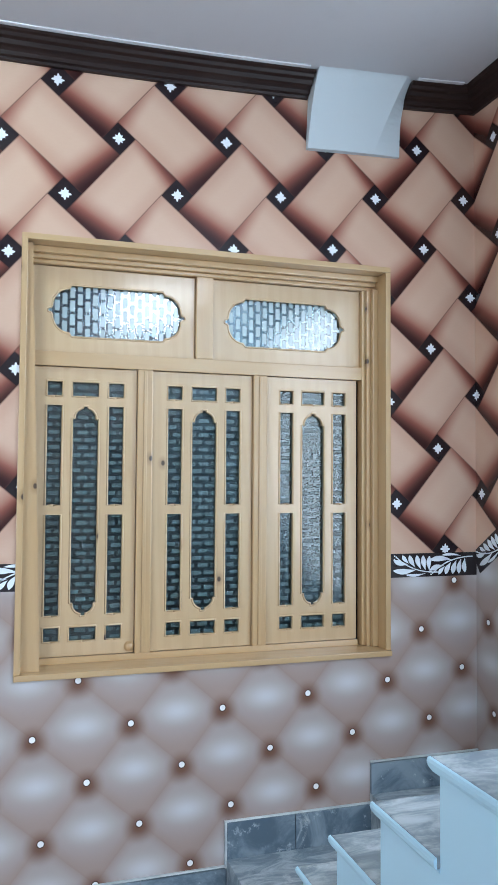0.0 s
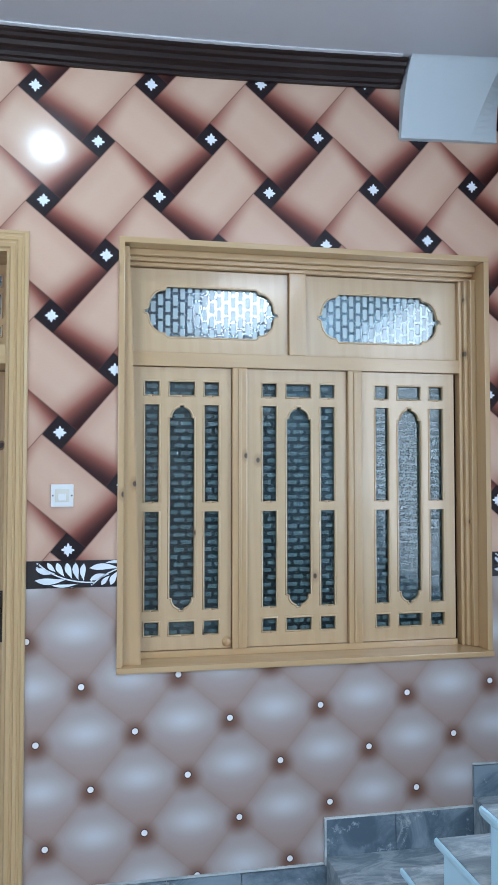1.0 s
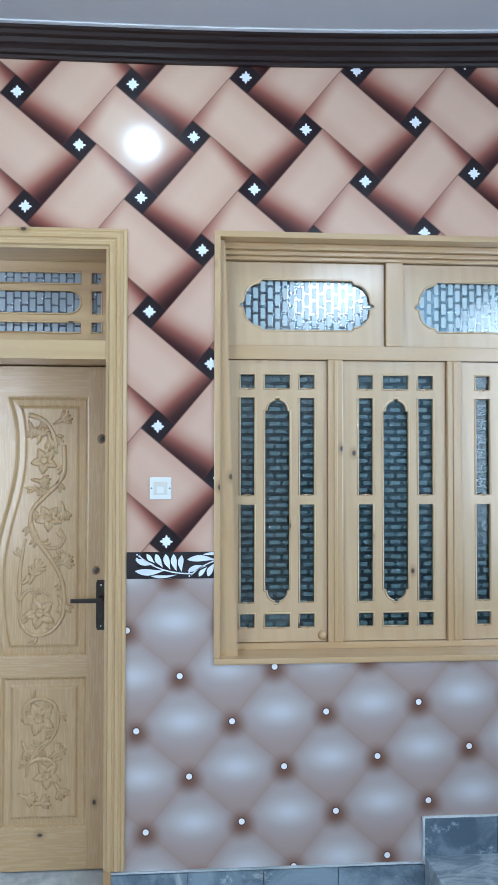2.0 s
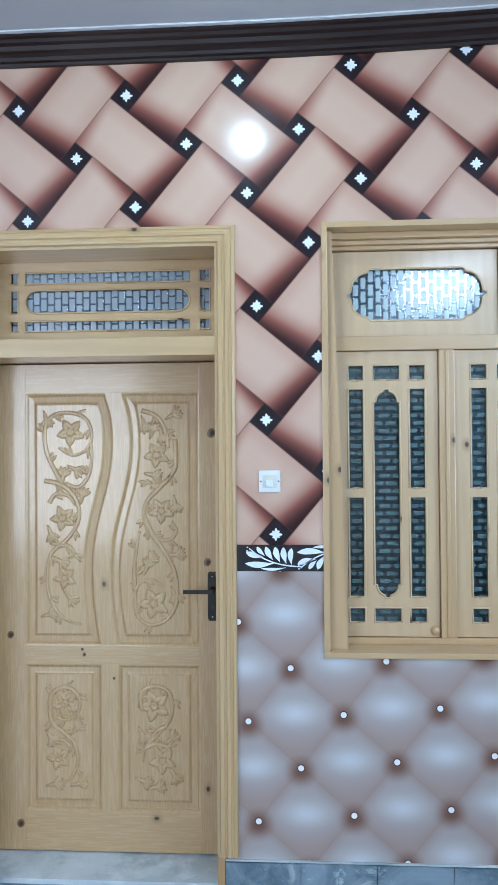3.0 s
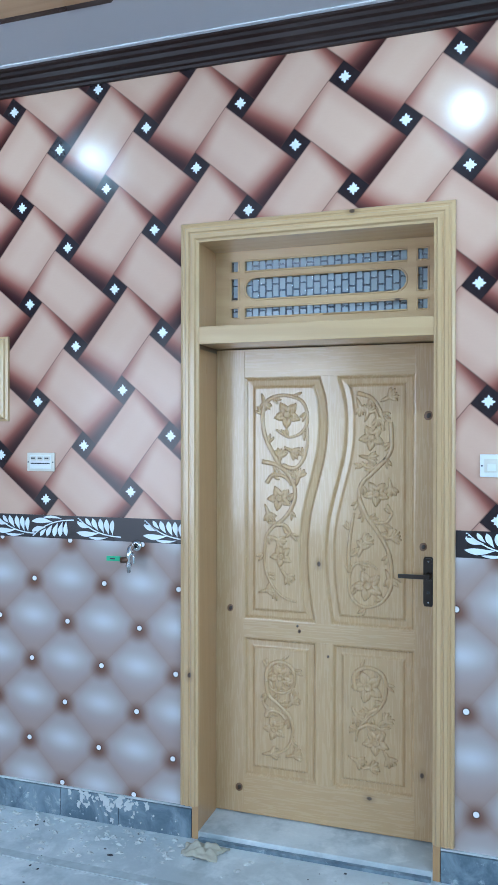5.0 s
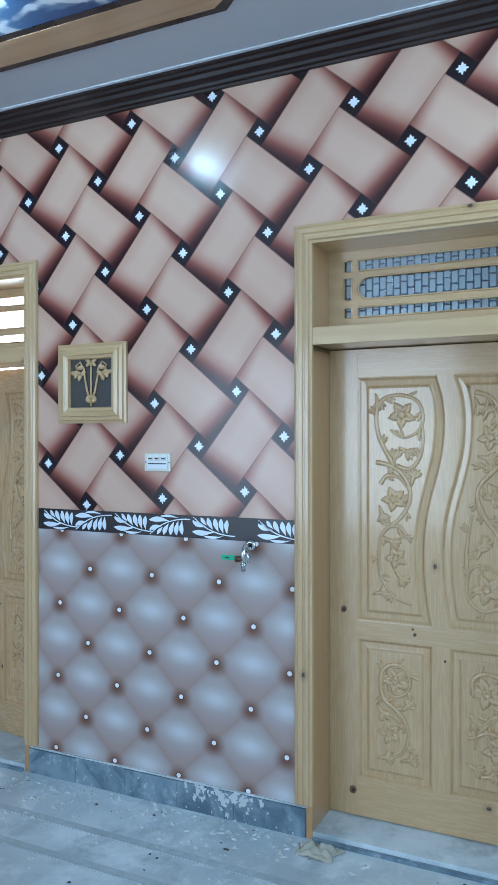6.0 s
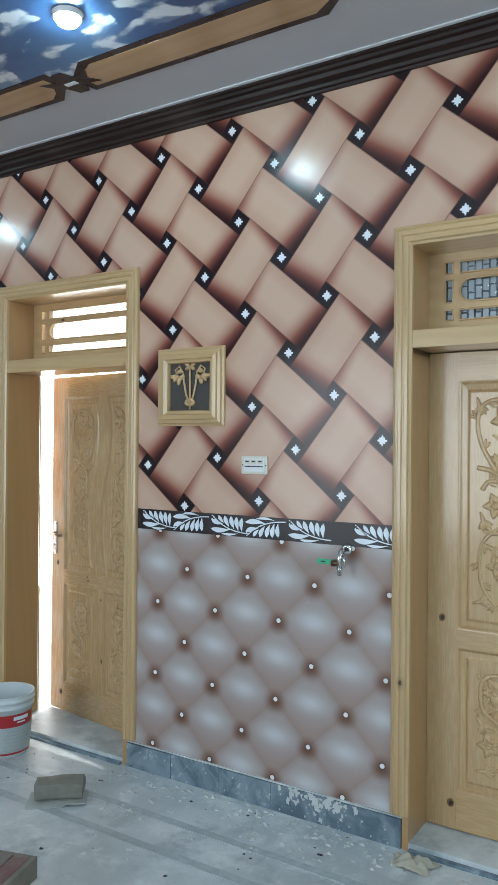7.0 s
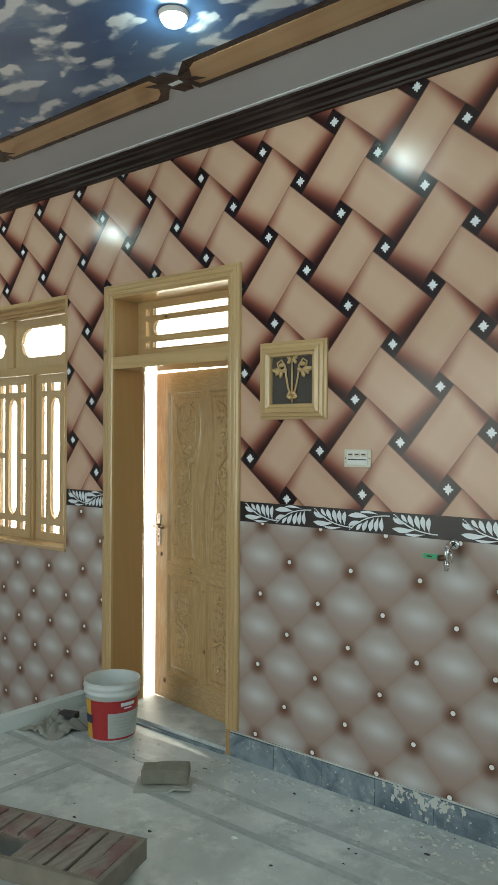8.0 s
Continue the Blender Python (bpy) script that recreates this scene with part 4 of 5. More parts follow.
for x0, x1, lab in ((D1[0] - 0.03, D1[1] + 0.03, "pale marble threshold of the closed door"), (D2[0] - 0.03, D2[1] + 0.03, "pale marble threshold of the open door")):
    boxed("threshold", (x0, x1, -0.010, THICK + 0.1, 0.0, 0.034), FLOOR, None, 0.003, lab, "structure")
    boxed("threshold_edge", (x0 + 0.035, x1 - 0.035, -0.034, -0.0105, 0.0, 0.014), STONE, None, 0.002, "blue-grey stone strip before the threshold", "structure")

# ---- windows ----
def lobed(x0, x1, z0, z1):
    """Outline of a long cusped medallion."""
    w, h, cx, cz = (x1 - x0) / 2, (z1 - z0) / 2, (x0 + x1) / 2, (z0 + z1) / 2
    q = [(0.665 * w, -h)]
    q += [(0.70 * w, -0.86 * h)]
    q += [((0.70 + 0.24 * math.sin(a)) * w, (-0.16 - 0.70 * math.cos(a)) * h) for a in [math.pi / 2 * k / 6 for k in range(1, 7)]]
    q += [(0.955 * w, -0.10 * h), (w, -0.06 * h), (w, 0.06 * h), (0.955 * w, 0.10 * h)]
    q += [((0.70 + 0.24 * math.cos(a)) * w, (0.16 + 0.70 * math.sin(a)) * h) for a in [math.pi / 2 * k / 6 for k in range(0, 6)]]
    q += [(0.70 * w, 0.86 * h), (0.665 * w, h)]
    return [(cx + x, cz + z) for x, z in q] + [(cx - x, cz + z) for x, z in q[::-1]]


def arched(x0, x1, z0, z1):
    """Outline of a tall light with ogee ends."""
    w, cx, r = (x1 - x0) / 2, (x0 + x1) / 2, 0.054
    up = [(w, z1 - r), (w * 0.80, z1 - r), (w * 0.80, z1 - r * 0.80), (w * 0.72, z1 - r * 0.58), (w * 0.56, z1 - r * 0.36), (w * 0.34, z1 - r * 0.22), (w * 0.20, z1 - r * 0.20), (w * 0.20, z1)]
    dn = [(a, z0 + z1 - b) for a, b in up]
    return [(cx + a, b) for a, b in up] + [(cx - a, b) for a, b in up[::-1]] + [(cx - a, b) for a, b in dn] + [(cx + a, b) for a, b in dn[::-1]]


def window(name, opening, label, glass, glass_up):
    """Wood-lined window: two transom lights with medallions over three sashes."""
    x0, x1, z0, z1 = opening
    ob = thing(name, label, "window", "windows", kind="structure")
    k = (x1 - x0) / 1.603
    X = lambda x: x0 + (x - 0.437) * k
    y = 0.135
    # reveal boards; the left one stands out of plumb
    boxed("reveal_board", (x0, x0 + 0.024, -0.010, THICK, z0 + 0.0245, z1 - 0.0245), PINE_TAN, ob, 0.003)
    part("reveal_cheek", prism(bmesh.new(), [(x0 + 0.0245, z0 + 0.0245), (x0 + 0.098, z0 + 0.0245), (x0 + 0.044, z1 - 0.03), (x0 + 0.0245, z1 - 0.03)], 0.03, y - 0.0065), PINE_TAN, ob)
    boxed("reveal_board", (x1 - 0.024, x1, -0.003, THICK, z0 + 0.0245, z1 - 0.0245), PINE_TAN, ob, 0.003)
    boxed("head_board", (x0, x1, -0.003, THICK, z1 - 0.024, z1), PINE_TAN_H, ob, 0.003)
    boxed("window_sill", (x0, x1, -0.016, THICK, z0, z0 + 0.024), PINE_TAN_H, ob, 0.004)
    # stepped head moulding and frame members
    for i, (f, w) in enumerate(((0.075, 0.026), (0.100, 0.044), (0.120, 0.060))):
        boxed("head_mould", (x0 + 0.024, x1 - 0.024, f, f + 0.05, z1 - 0.024 - w, z1 - 0.024 - (0 if i == 0 else (0.026, 0.044)[i - 1]) - 0.0004), PINE_TAN_H, ob, 0.004)
        boxed("jamb_mould", (x1 - 0.024 - w, x1 - 0.024 - (0 if i == 0 else (0.026, 0.044)[i - 1]) - 0.0004, f, f + 0.05, z0 + 0.025, z1 - 0.086), PINE_TAN, ob, 0.004)
    boxed("jamb", (x0 + 0.024, X(0.484), y - 0.006, y + 0.05, z0 + 0.025, z1 - 0.086), PINE_TAN, ob, 0.003)
    boxed("foot_rail", (X(0.484), X(1.941), y - 0.006, y + 0.05, z0 + 0.024, 0.985), PINE_TAN_H, ob, 0.003)
    boxed("middle_rail", (X(0.484), X(1.957), y - 0.012, y + 0.05, 2.176, 2.236), PINE_TAN_H, ob, 0.004)
    boxed("post", (X(1.169), X(1.245), y - 0.012, y + 0.05, 2.236, z1 - 0.084), PINE_TAN, ob, 0.004)
    for a, b in ((0.920, 0.985), (1.434, 1.497)):
        boxed("post", (X(a), X(b), y - 0.012, y + 0.05, 0.985, 2.176), PINE_TAN, ob, 0.005)
        boxed("post_bead", (X((a + b) / 2 - 0.008), X((a + b) / 2 + 0.008), y - 0.018, y - 0.0122, 0.99, 2.170), PINE_TAN, ob, 0.003)
    # transom lights
    for a, b, c, d in ((0.484, 1.169, 0.539, 1.117), (1.245, 1.957, 1.294, 1.872)):
        t = part("transom_sash", holed(bmesh.new(), rect(X(a) + 0.002, X(b) - 0.002, 2.238, z1 - 0.087), [lobed(X(c + 0.008), X(d + 0.008), 2.302, 2.520)], y + 0.012, y + 0.04), SASH_WOOD, ob)
        part("glazing_bead", beading([lobed(X(c + 0.008), X(d + 0.008), 2.302, 2.520)], y + 0.012, 0.004), SASH_WOOD, t, smooth=True)
        p = boxed("pane", (X(a) + 0.02, X(b) - 0.02, y + 0.030, y + 0.034, 2.26, 2.555), glass_up, t, 0, "brick-patterned glass")
        p.visible_shadow = False
    # three sashes
    for n_, (a, b) in enumerate(((0.484, 0.920), (0.985, 1.434), (1.497, 1.941))):
        f = (b - a) / 0.434
        S = lambda u: X(a + (u - 0.484) * f)
        holes = []
        for u, v in ((0.548, 0.613), (0.651, 0.761), (0.798, 0.865)):
            holes += [rect(S(u), S(v), 2.053, 2.116), rect(S(u), S(v), 1.046, 1.106)]
            if u != 0.651:
                holes += [rect(S(u), S(v), 1.603, 2.016), rect(S(u), S(v), 1.151, 1.564)]
        holes.append(arched(S(0.651), S(0.761), 1.146, 2.016))
        t = part("sash", holed(bmesh.new(), rect(S(0.484) + 0.002, S(0.918) - 0.002, 0.987, 2.174), holes, y + 0.010, y + 0.040), SASH_WOOD, ob)
        part("glazing_bead", beading(holes, y + 0.010, 0.0045), SASH_WOOD, t, smooth=True)
        p = boxed("pane", (S(0.53), S(0.88), y + 0.028, y + 0.032, 1.03, 2.13), glass, t, 0, "brick-patterned glass")
        p.visible_shadow = False
        if n_ == 0:
            bm = bmesh.new()
            lathe(bm, [(0.0, 0.016), (0.012, 0.015), (0.017, 0.010), (0.019, 0.004), (0.022, 0.0)], sides=18)
            bmesh.ops.transform(bm, matrix=Matrix.Translation((S(0.898), y + 0.0098, 1.013)) @ Matrix.Rotation(radians(90), 4, "X"), verts=bm.verts[:])
            part("knob", bm, PINE_TAN, t, "round wooden knob", smooth=True)
    return ob


window("window_1", WIN, "pine window with brick-patterned glass in three sashes", GLASS, GLASS_UP)
window("window_2", WIN2, "pine window glowing with daylight behind its panes", PALE_GLASS, PALE_GLASS)

# ---- skirting of blue-grey marble ----
def skirting(x0, x1, z0, z1, seed):
    ob = thing("baseboard", "blue-grey marble skirting tiles smeared with plaster", "skirting", kind="structure")
    rng = random.Random(seed)
    x = x0
    while x < x1 - 0.02:
        w = min(0.30, x1 - x)
        if x1 - x - w < 0.08:
            w = x1 - x
        boxed("tile", (x + 0.0012, x + w - 0.0012, -0.014 - rng.random() * 0.002, 0.0, z0, z1 - rng.random() * 0.004), STONE, ob, 0.0015)
        x += w
    boxed("grout_line", (x0, x1, -0.009, -0.0002, z1 + 0.0002, z1 + 0.007), FLOOR, ob)
    return ob


skirting(0.034, 1.287, 0.0, 0.124, 1)
skirting(-2.575, -1.022, 0.0, 0.128, 2)
skirting(-3.788, -3.588, 0.0, 0.128, 3)
skirting(1.287, 1.94, 0.157, 0.303, 4)
skirting(1.94, RIGHT, 0.345, 0.478, 5)
boxed("baseboard_edge", (1.279, 1.2868, -0.016, 0.0, 0.124, 0.31), FLOOR, None, 0, "plaster edge where the skirting steps up", "structure")
# ---- stairs ----
def tread_stone():
    g = Nodes("worn_marble_tread")
    p = g.place()
    streak = g.noise(g.stretch(p, 1.0, 2.6, 1.0), 4.5, 6, 0.7, 1.4)
    fine = g.noise(p, 45.0, 4, 0.6)
    col = g.mix(g.step(streak, 0.36, 0.66), (0.15, 0.20, 0.235), (0.50, 0.55, 0.57))
    col = g.mix(g.step(g.noise(p, 9.0, 5, 0.7), 0.56, 0.72, 0.0, 0.7), col, (0.66, 0.69, 0.69))
    col = g.mix(g.mul(fine, 0.3), col, (0.26, 0.30, 0.32))
    g.bump(g.add(streak, fine), 0.08, 0.004)
    return g.done(col, g.step(streak, 0.3, 0.7, 0.28, 0.5))


TREAD = tread_stone()
stairs = thing("staircase", "pale blue-white staircase with worn grey marble treads", "stairs")
boxed("landing", (1.287, 1.94, -1.0, 0.0, 0.0, 0.157), TREAD, stairs, 0.004)
boxed("landing", (1.94, RIGHT, -1.0, 0.0, 0.0, 0.345), TREAD, stairs, 0.004)
edges = [-1.0, -1.19, -1.405, -1.628, -1.862, -2.13, -2.39, -2.65, -2.91, -3.17, -3.43]
for k in range(len(edges) - 1):
    z = 0.52 + 0.175 * k - (0.008 if k in (3, 4) else 0.0)
    boxed("step", (1.156, RIGHT, edges[k + 1], edges[k], 0.0 if k < 6 else z - 0.4, z - 0.022), STAIR_WHITE, stairs, 0.0, "pale blue-white painted step side")
    t = boxed("tread", (1.150, RIGHT, edges[k + 1] - 0.0, edges[k] + 0.020, z - 0.0218, z), TREAD, stairs, 0.005, "grey marble tread")
    # painted rounded lip along the open end of the tread
    bm = bmesh.new()
    lip = [(1.1495, z - 0.001), (1.1445, z - 0.003), (1.1425, z - 0.009), (1.1450, z - 0.018), (1.1545, z - 0.030), (1.1555, z - 0.030), (1.1555, z - 0.0222), (1.1495, z - 0.0222)]
    ya, yb = edges[k + 1] + 0.0005, edges[k] + 0.024
    prism(bm, lip, ya, yb)
    part("nosing", bm, STAIR_WHITE, t, "white painted lip")

# ---- ceiling print ----
CL = CEIL
cp = thing("ceiling_print", "blue cloud print on the ceiling", "ceiling panel", kind="structure")
boxed("cloud_sheet", (LEFT, -1.10, BACK, -0.58, CL - 0.006, CL), CLOUDS, cp)


def plank(x0, x1, flip):
    """One printed plank of the ceiling border with a black outline."""
    c = 0.115
    out = [(x0 + 0.03, -0.58), (x0 + 0.05, -0.44), (x1 - 0.05 - c, -0.44), (x1 - 0.03, -0.56), (x1 - 0.05, -0.68), (x0 + 0.05 + c, -0.68)]
    bm = bmesh.new()
    for pts, z in ((out, 0.0),):
        a = [bm.verts.new((x, y, CL - 0.0085)) for x, y in pts]
        b = [bm.verts.new((x, y, CL - 0.0005)) for x, y in pts]
        bm.faces.new(a)
        for i in range(len(a)):
            j = (i + 1) % len(a)
            bm.faces.new((a[i], a[j], b[j], b[i]))
    p = part("border_outline", bm, BLACK_INK, cp)
    cx, cy = sum(x for x, _ in out) / 6, sum(y for _, y in out) / 6
    bm = bmesh.new()
    s = [(cx + (x - cx) * (1 - 0.062), cy + (y - cy) * (1 - 0.30)) for x, y in out]
    a = [bm.verts.new((x, y, CL - 0.0105)) for x, y in s]
    b = [bm.verts.new((x, y, CL - 0.0086)) for x, y in s]
    bm.faces.new(a)
    for i in range(6):
        bm.faces.new((a[i], a[(i + 1) % 6], b[(i + 1) % 6], b[i]))
    part("border_plank", bm, BORDER_BROWN, p, "brown plank print")


xs = [-1.02, -2.48, -4.04, -5.60, -7.16]
for a, b in zip(xs, xs[1:]):
    plank(b, a, False)
for x in xs[1:]:
    bm = bmesh.new()
    pts = [(x - 0.15, -0.615), (x - 0.06, -0.595), (x - 0.03, -0.66), (x + 0.03, -0.66), (x + 0.06, -0.595), (x + 0.15, -0.615), (x + 0.11, -0.56), (x + 0.15, -0.505), (x + 0.06, -0.525), (x + 0.03, -0.46), (x - 0.03, -0.46), (x - 0.06, -0.525), (x - 0.15, -0.505), (x - 0.11, -0.56)]
    a = [bm.verts.new((px, py, CL - 0.0125)) for px, py in pts]
    b = [bm.verts.new((px, py, CL - 0.0106)) for px, py in pts]
    bm.faces.new(a)
    for i in range(len(a)):
        bm.faces.new((a[i], a[(i + 1) % len(a)], b[(i + 1) % len(a)], b[i]))
    nd = part("border_node", bm, BLACK_INK, cp)
    boxed("node_inlay", (x - 0.036, x + 0.036, -0.569, -0.542, CL - 0.0142, CL - 0.0126), WHITE_INK, nd)

# ---- ceiling lamps ----
def lamp(at):
    ob = thing("ceiling_lamp", "round cool-white ceiling lamp, switched on", "ceiling lamp", "ceiling lamps", at)
    bm = bmesh.new()
    lathe(bm, [(0.0525, -0.010), (0.0535, -0.020), (0.0560, -0.020), (0.0580, -0.006), (0.062, 0.0)], sides=32)
    part("bezel", bm, PLASTIC, ob, smooth=True)
    bm = bmesh.new()
    lathe(bm, [(0.0005, -0.052), (0.024, -0.049), (0.040, -0.040), (0.049, -0.026), (0.051, -0.013)], sides=32)
    part("diffuser", bm, LAMP_GLOW, ob, "glowing diffuser", smooth=True)
    return ob


for x, y in ((-2.065, -0.985), (0.085, -0.95), (-4.74, -0.97)):
    lamp((x, y, CEIL - (0.006 if x < -1.1 else 0.0)))

# ---- things on the wall ----
def carved_vent():
    x0, x1, z0, z1 = -2.382, -1.962, 1.822, 2.222
    ob = thing("framed_vent", "square pine frame with carved flowers over a dark panel", "wall frame")
    prof = [(0.0, 0.0), (0.0, 0.012), (-0.012, 0.016), (-0.016, 0.026), (-0.032, 0.028), (-0.036, 0.036), (-0.056, 0.040), (-0.062, 0.032), (-0.076, 0.030), (-0.080, 0.016), (-0.080, 0.0)]
    corners = [(x0, z0), (x1, z0), (x1, z1), (x0, z1)]
    mit = [(-1, -1), (1, -1), (1, 1), (-1, 1)]
    for i in range(4):
        j = (i + 1) % 4
        part("frame_side", swept(bmesh.new(), prof, corners[i], corners[j], mit[i], mit[j]), PINE_H if i % 2 == 0 else PINE, ob)
    boxed("back_panel", (x0 + 0.07, x1 - 0.07, -0.008, 0.0, z0 + 0.07, z1 - 0.07), MESH_DARK, ob)
    bm = bmesh.new()
    cx, y = (x0 + x1) / 2, -0.014
    zb = z0 + 0.085
    tube(bm, [(cx, y, zb), (cx, y, zb + 0.22)], 0.006, 0.005)
    for s in (-1, 1):
        tube(bm, [(cx + s * 0.006, y, zb + 0.03), (cx + s * 0.025, y, zb + 0.08), (cx + s * 0.038, y, zb + 0.14), (cx + s * 0.045, y, zb + 0.19), (cx + s * 0.068, y, zb + 0.222), (cx + s * 0.094, y, zb + 0.205), (cx + s * 0.086, y, zb + 0.182)], 0.006, 0.005)
        for dx, dz, a in ((0.052, 0.165, 0.4), (0.085, 0.170, -0.4), (0.070, 0.145, 1.2), (0.092, 0.158, 0.9), (0.066, 0.195, 0.1), (0.108, 0.168, -0.2)):
            blob(bm, (cx + s * dx, y, zb + dz), 0.022, 0.010, 0.012, s * a)
        for dx, dz, a in ((0.016, 0.045, 0.6), (0.018, 0.028, -0.5), (0.016, 0.212, 0.7), (0.018, 0.228, -0.5)):
            blob(bm, (cx + s * dx, y, zb + dz), 0.019, 0.010, 0.010, s * a)
    part("flower_carving", bm, PINE, ob, smooth=True)
    return ob


carved_vent()

sw = thing("light_switch", "white plastic single light switch on the papered wall", "light switch")
boxed("plate", (0.178, 0.264, -0.010, 0.0, 1.594, 1.682), PLASTIC, sw, 0.004)
boxed("inner_frame", (0.194, 0.248, -0.0135, -0.0102, 1.612, 1.664), CREAM_PLASTIC, sw, 0.002)
boxed("rocker", (0.206, 0.236, -0.019, -0.0137, 1.618, 1.646), PLASTIC, sw, 0.003)
for x in (0.185, 0.257):
    boxed("screw", (x - 0.003, x + 0.003, -0.0115, -0.0102, 1.635, 1.641), SLOT, sw)

sk = thing("switch_socket", "cream plastic switch plate with three rockers", "socket")
boxed("plate", (-1.858, -1.712, -0.010, 0.0, 1.588, 1.674), CREAM_PLASTIC, sk, 0.004)
boxed("inner_frame", (-1.842, -1.728, -0.013, -0.0102, 1.600, 1.664), PLASTIC, sk, 0.002)
for i in range(3):
    x = -1.834 + i * 0.036
    boxed("rocker", (x, x + 0.028, -0.018, -0.0132, 1.638, 1.658), CREAM_PLASTIC, sk, 0.003)
    boxed("slot", (x + 0.004, x + 0.024, -0.0195, -0.0182, 1.646, 1.652), SLOT, sk)
boxed("slot", (-1.836, -1.734, -0.0145, -0.0132, 1.622, 1.627), SLOT, sk)
for x in (-1.851, -1.719):
    boxed("screw", (x - 0.003, x + 0.003, -0.0115, -0.0102, 1.628, 1.634), SLOT, sk)

tap = thing("wall_tap", "chrome wall tap with a green paper tag", "tap")
tx, tz = -1.292, 1.262
bm = bmesh.new()
lathe(bm, [(0.006, 0.0), (0.026, 0.0), (0.026, 0.004), (0.016, 0.012), (0.0135, 0.012)], sides=20)
bmesh.ops.transform(bm, matrix=Matrix.Translation((tx, -0.002, tz)) @ Matrix.Rotation(radians(90), 4, "X"), verts=bm.verts[:])
part("flange", bm, CHROME, tap, smooth=True)
part("body", tube(bmesh.new(), [(tx, -0.004, tz), (tx, -0.05, tz), (tx - 0.002, -0.066, tz - 0.006), (tx - 0.003, -0.072, tz - 0.03), (tx - 0.003, -0.072, tz - 0.075)], 0.013, 0.012, 10), CHROME, tap, smooth=True)
part("valve", tube(bmesh.new(), [(tx - 0.003, -0.072, tz - 0.052), (tx - 0.040, -0.074, tz - 0.056)], 0.014, 0.015, 10), CHROME_DARK, tap, "bronze valve", smooth=True)
part("lever", tube(bmesh.new(), [(tx + 0.006, -0.070, tz - 0.022), (tx + 0.022, -0.078, tz - 0.030), (tx + 0.026, -0.080, tz - 0.068)], 0.0065, 0.005, 8), CHROME, tap, smooth=True)
bm = bmesh.new()
lathe(bm, [(0.0, 0.0), (0.009, 0.0), (0.010, 0.022), (0.014, 0.026), (0.014, 0.034), (0.0, 0.034)], (tx - 0.003, -0.072, tz - 0.108), 14)
part("nozzle", bm, CHROME, tap, smooth=True)
tg = boxed("tag", (tx - 0.112, tx - 0.040, -0.076, -0.071, tz - 0.062, tz - 0.040), GREEN, tap, 0.0015, "green tag")
boxed("tag_print", (tx - 0.094, tx - 0.070, -0.0775, -0.0765, tz - 0.054, tz - 0.048), SLOT, tg)

# ---- floor strips and kerb ----
STRIP = plain("floor_strip_stone", (0.47, 0.515, 0.525), 0.45, 0.35, scale=26.0)
for d, lab in (((-3.78, 1.2, -0.390, -0.345, 0.0, 0.003), "darker stone strip along the wall"), ((-3.78, 1.2, -0.620, -0.575, 0.0, 0.003), "second darker stone strip along the wall"),
               ((-3.445, -3.400, -3.6, -0.6205, 0.0, 0.003), "darker stone strip across the floor"), ((-3.165, -3.120, -3.6, -0.6205, 0.0, 0.003), "second darker stone strip across the floor")):
    boxed("floor_strip", d, STRIP, None, 0.001, lab, "structure")
boxed("kerb", (-3.865, -3.79, -3.4, -0.001, -0.36, 0.085), plaster("kerb_plaster", (0.70, 0.75, 0.75)), None, 0.006, "pale plastered kerb across the floor", "structure")

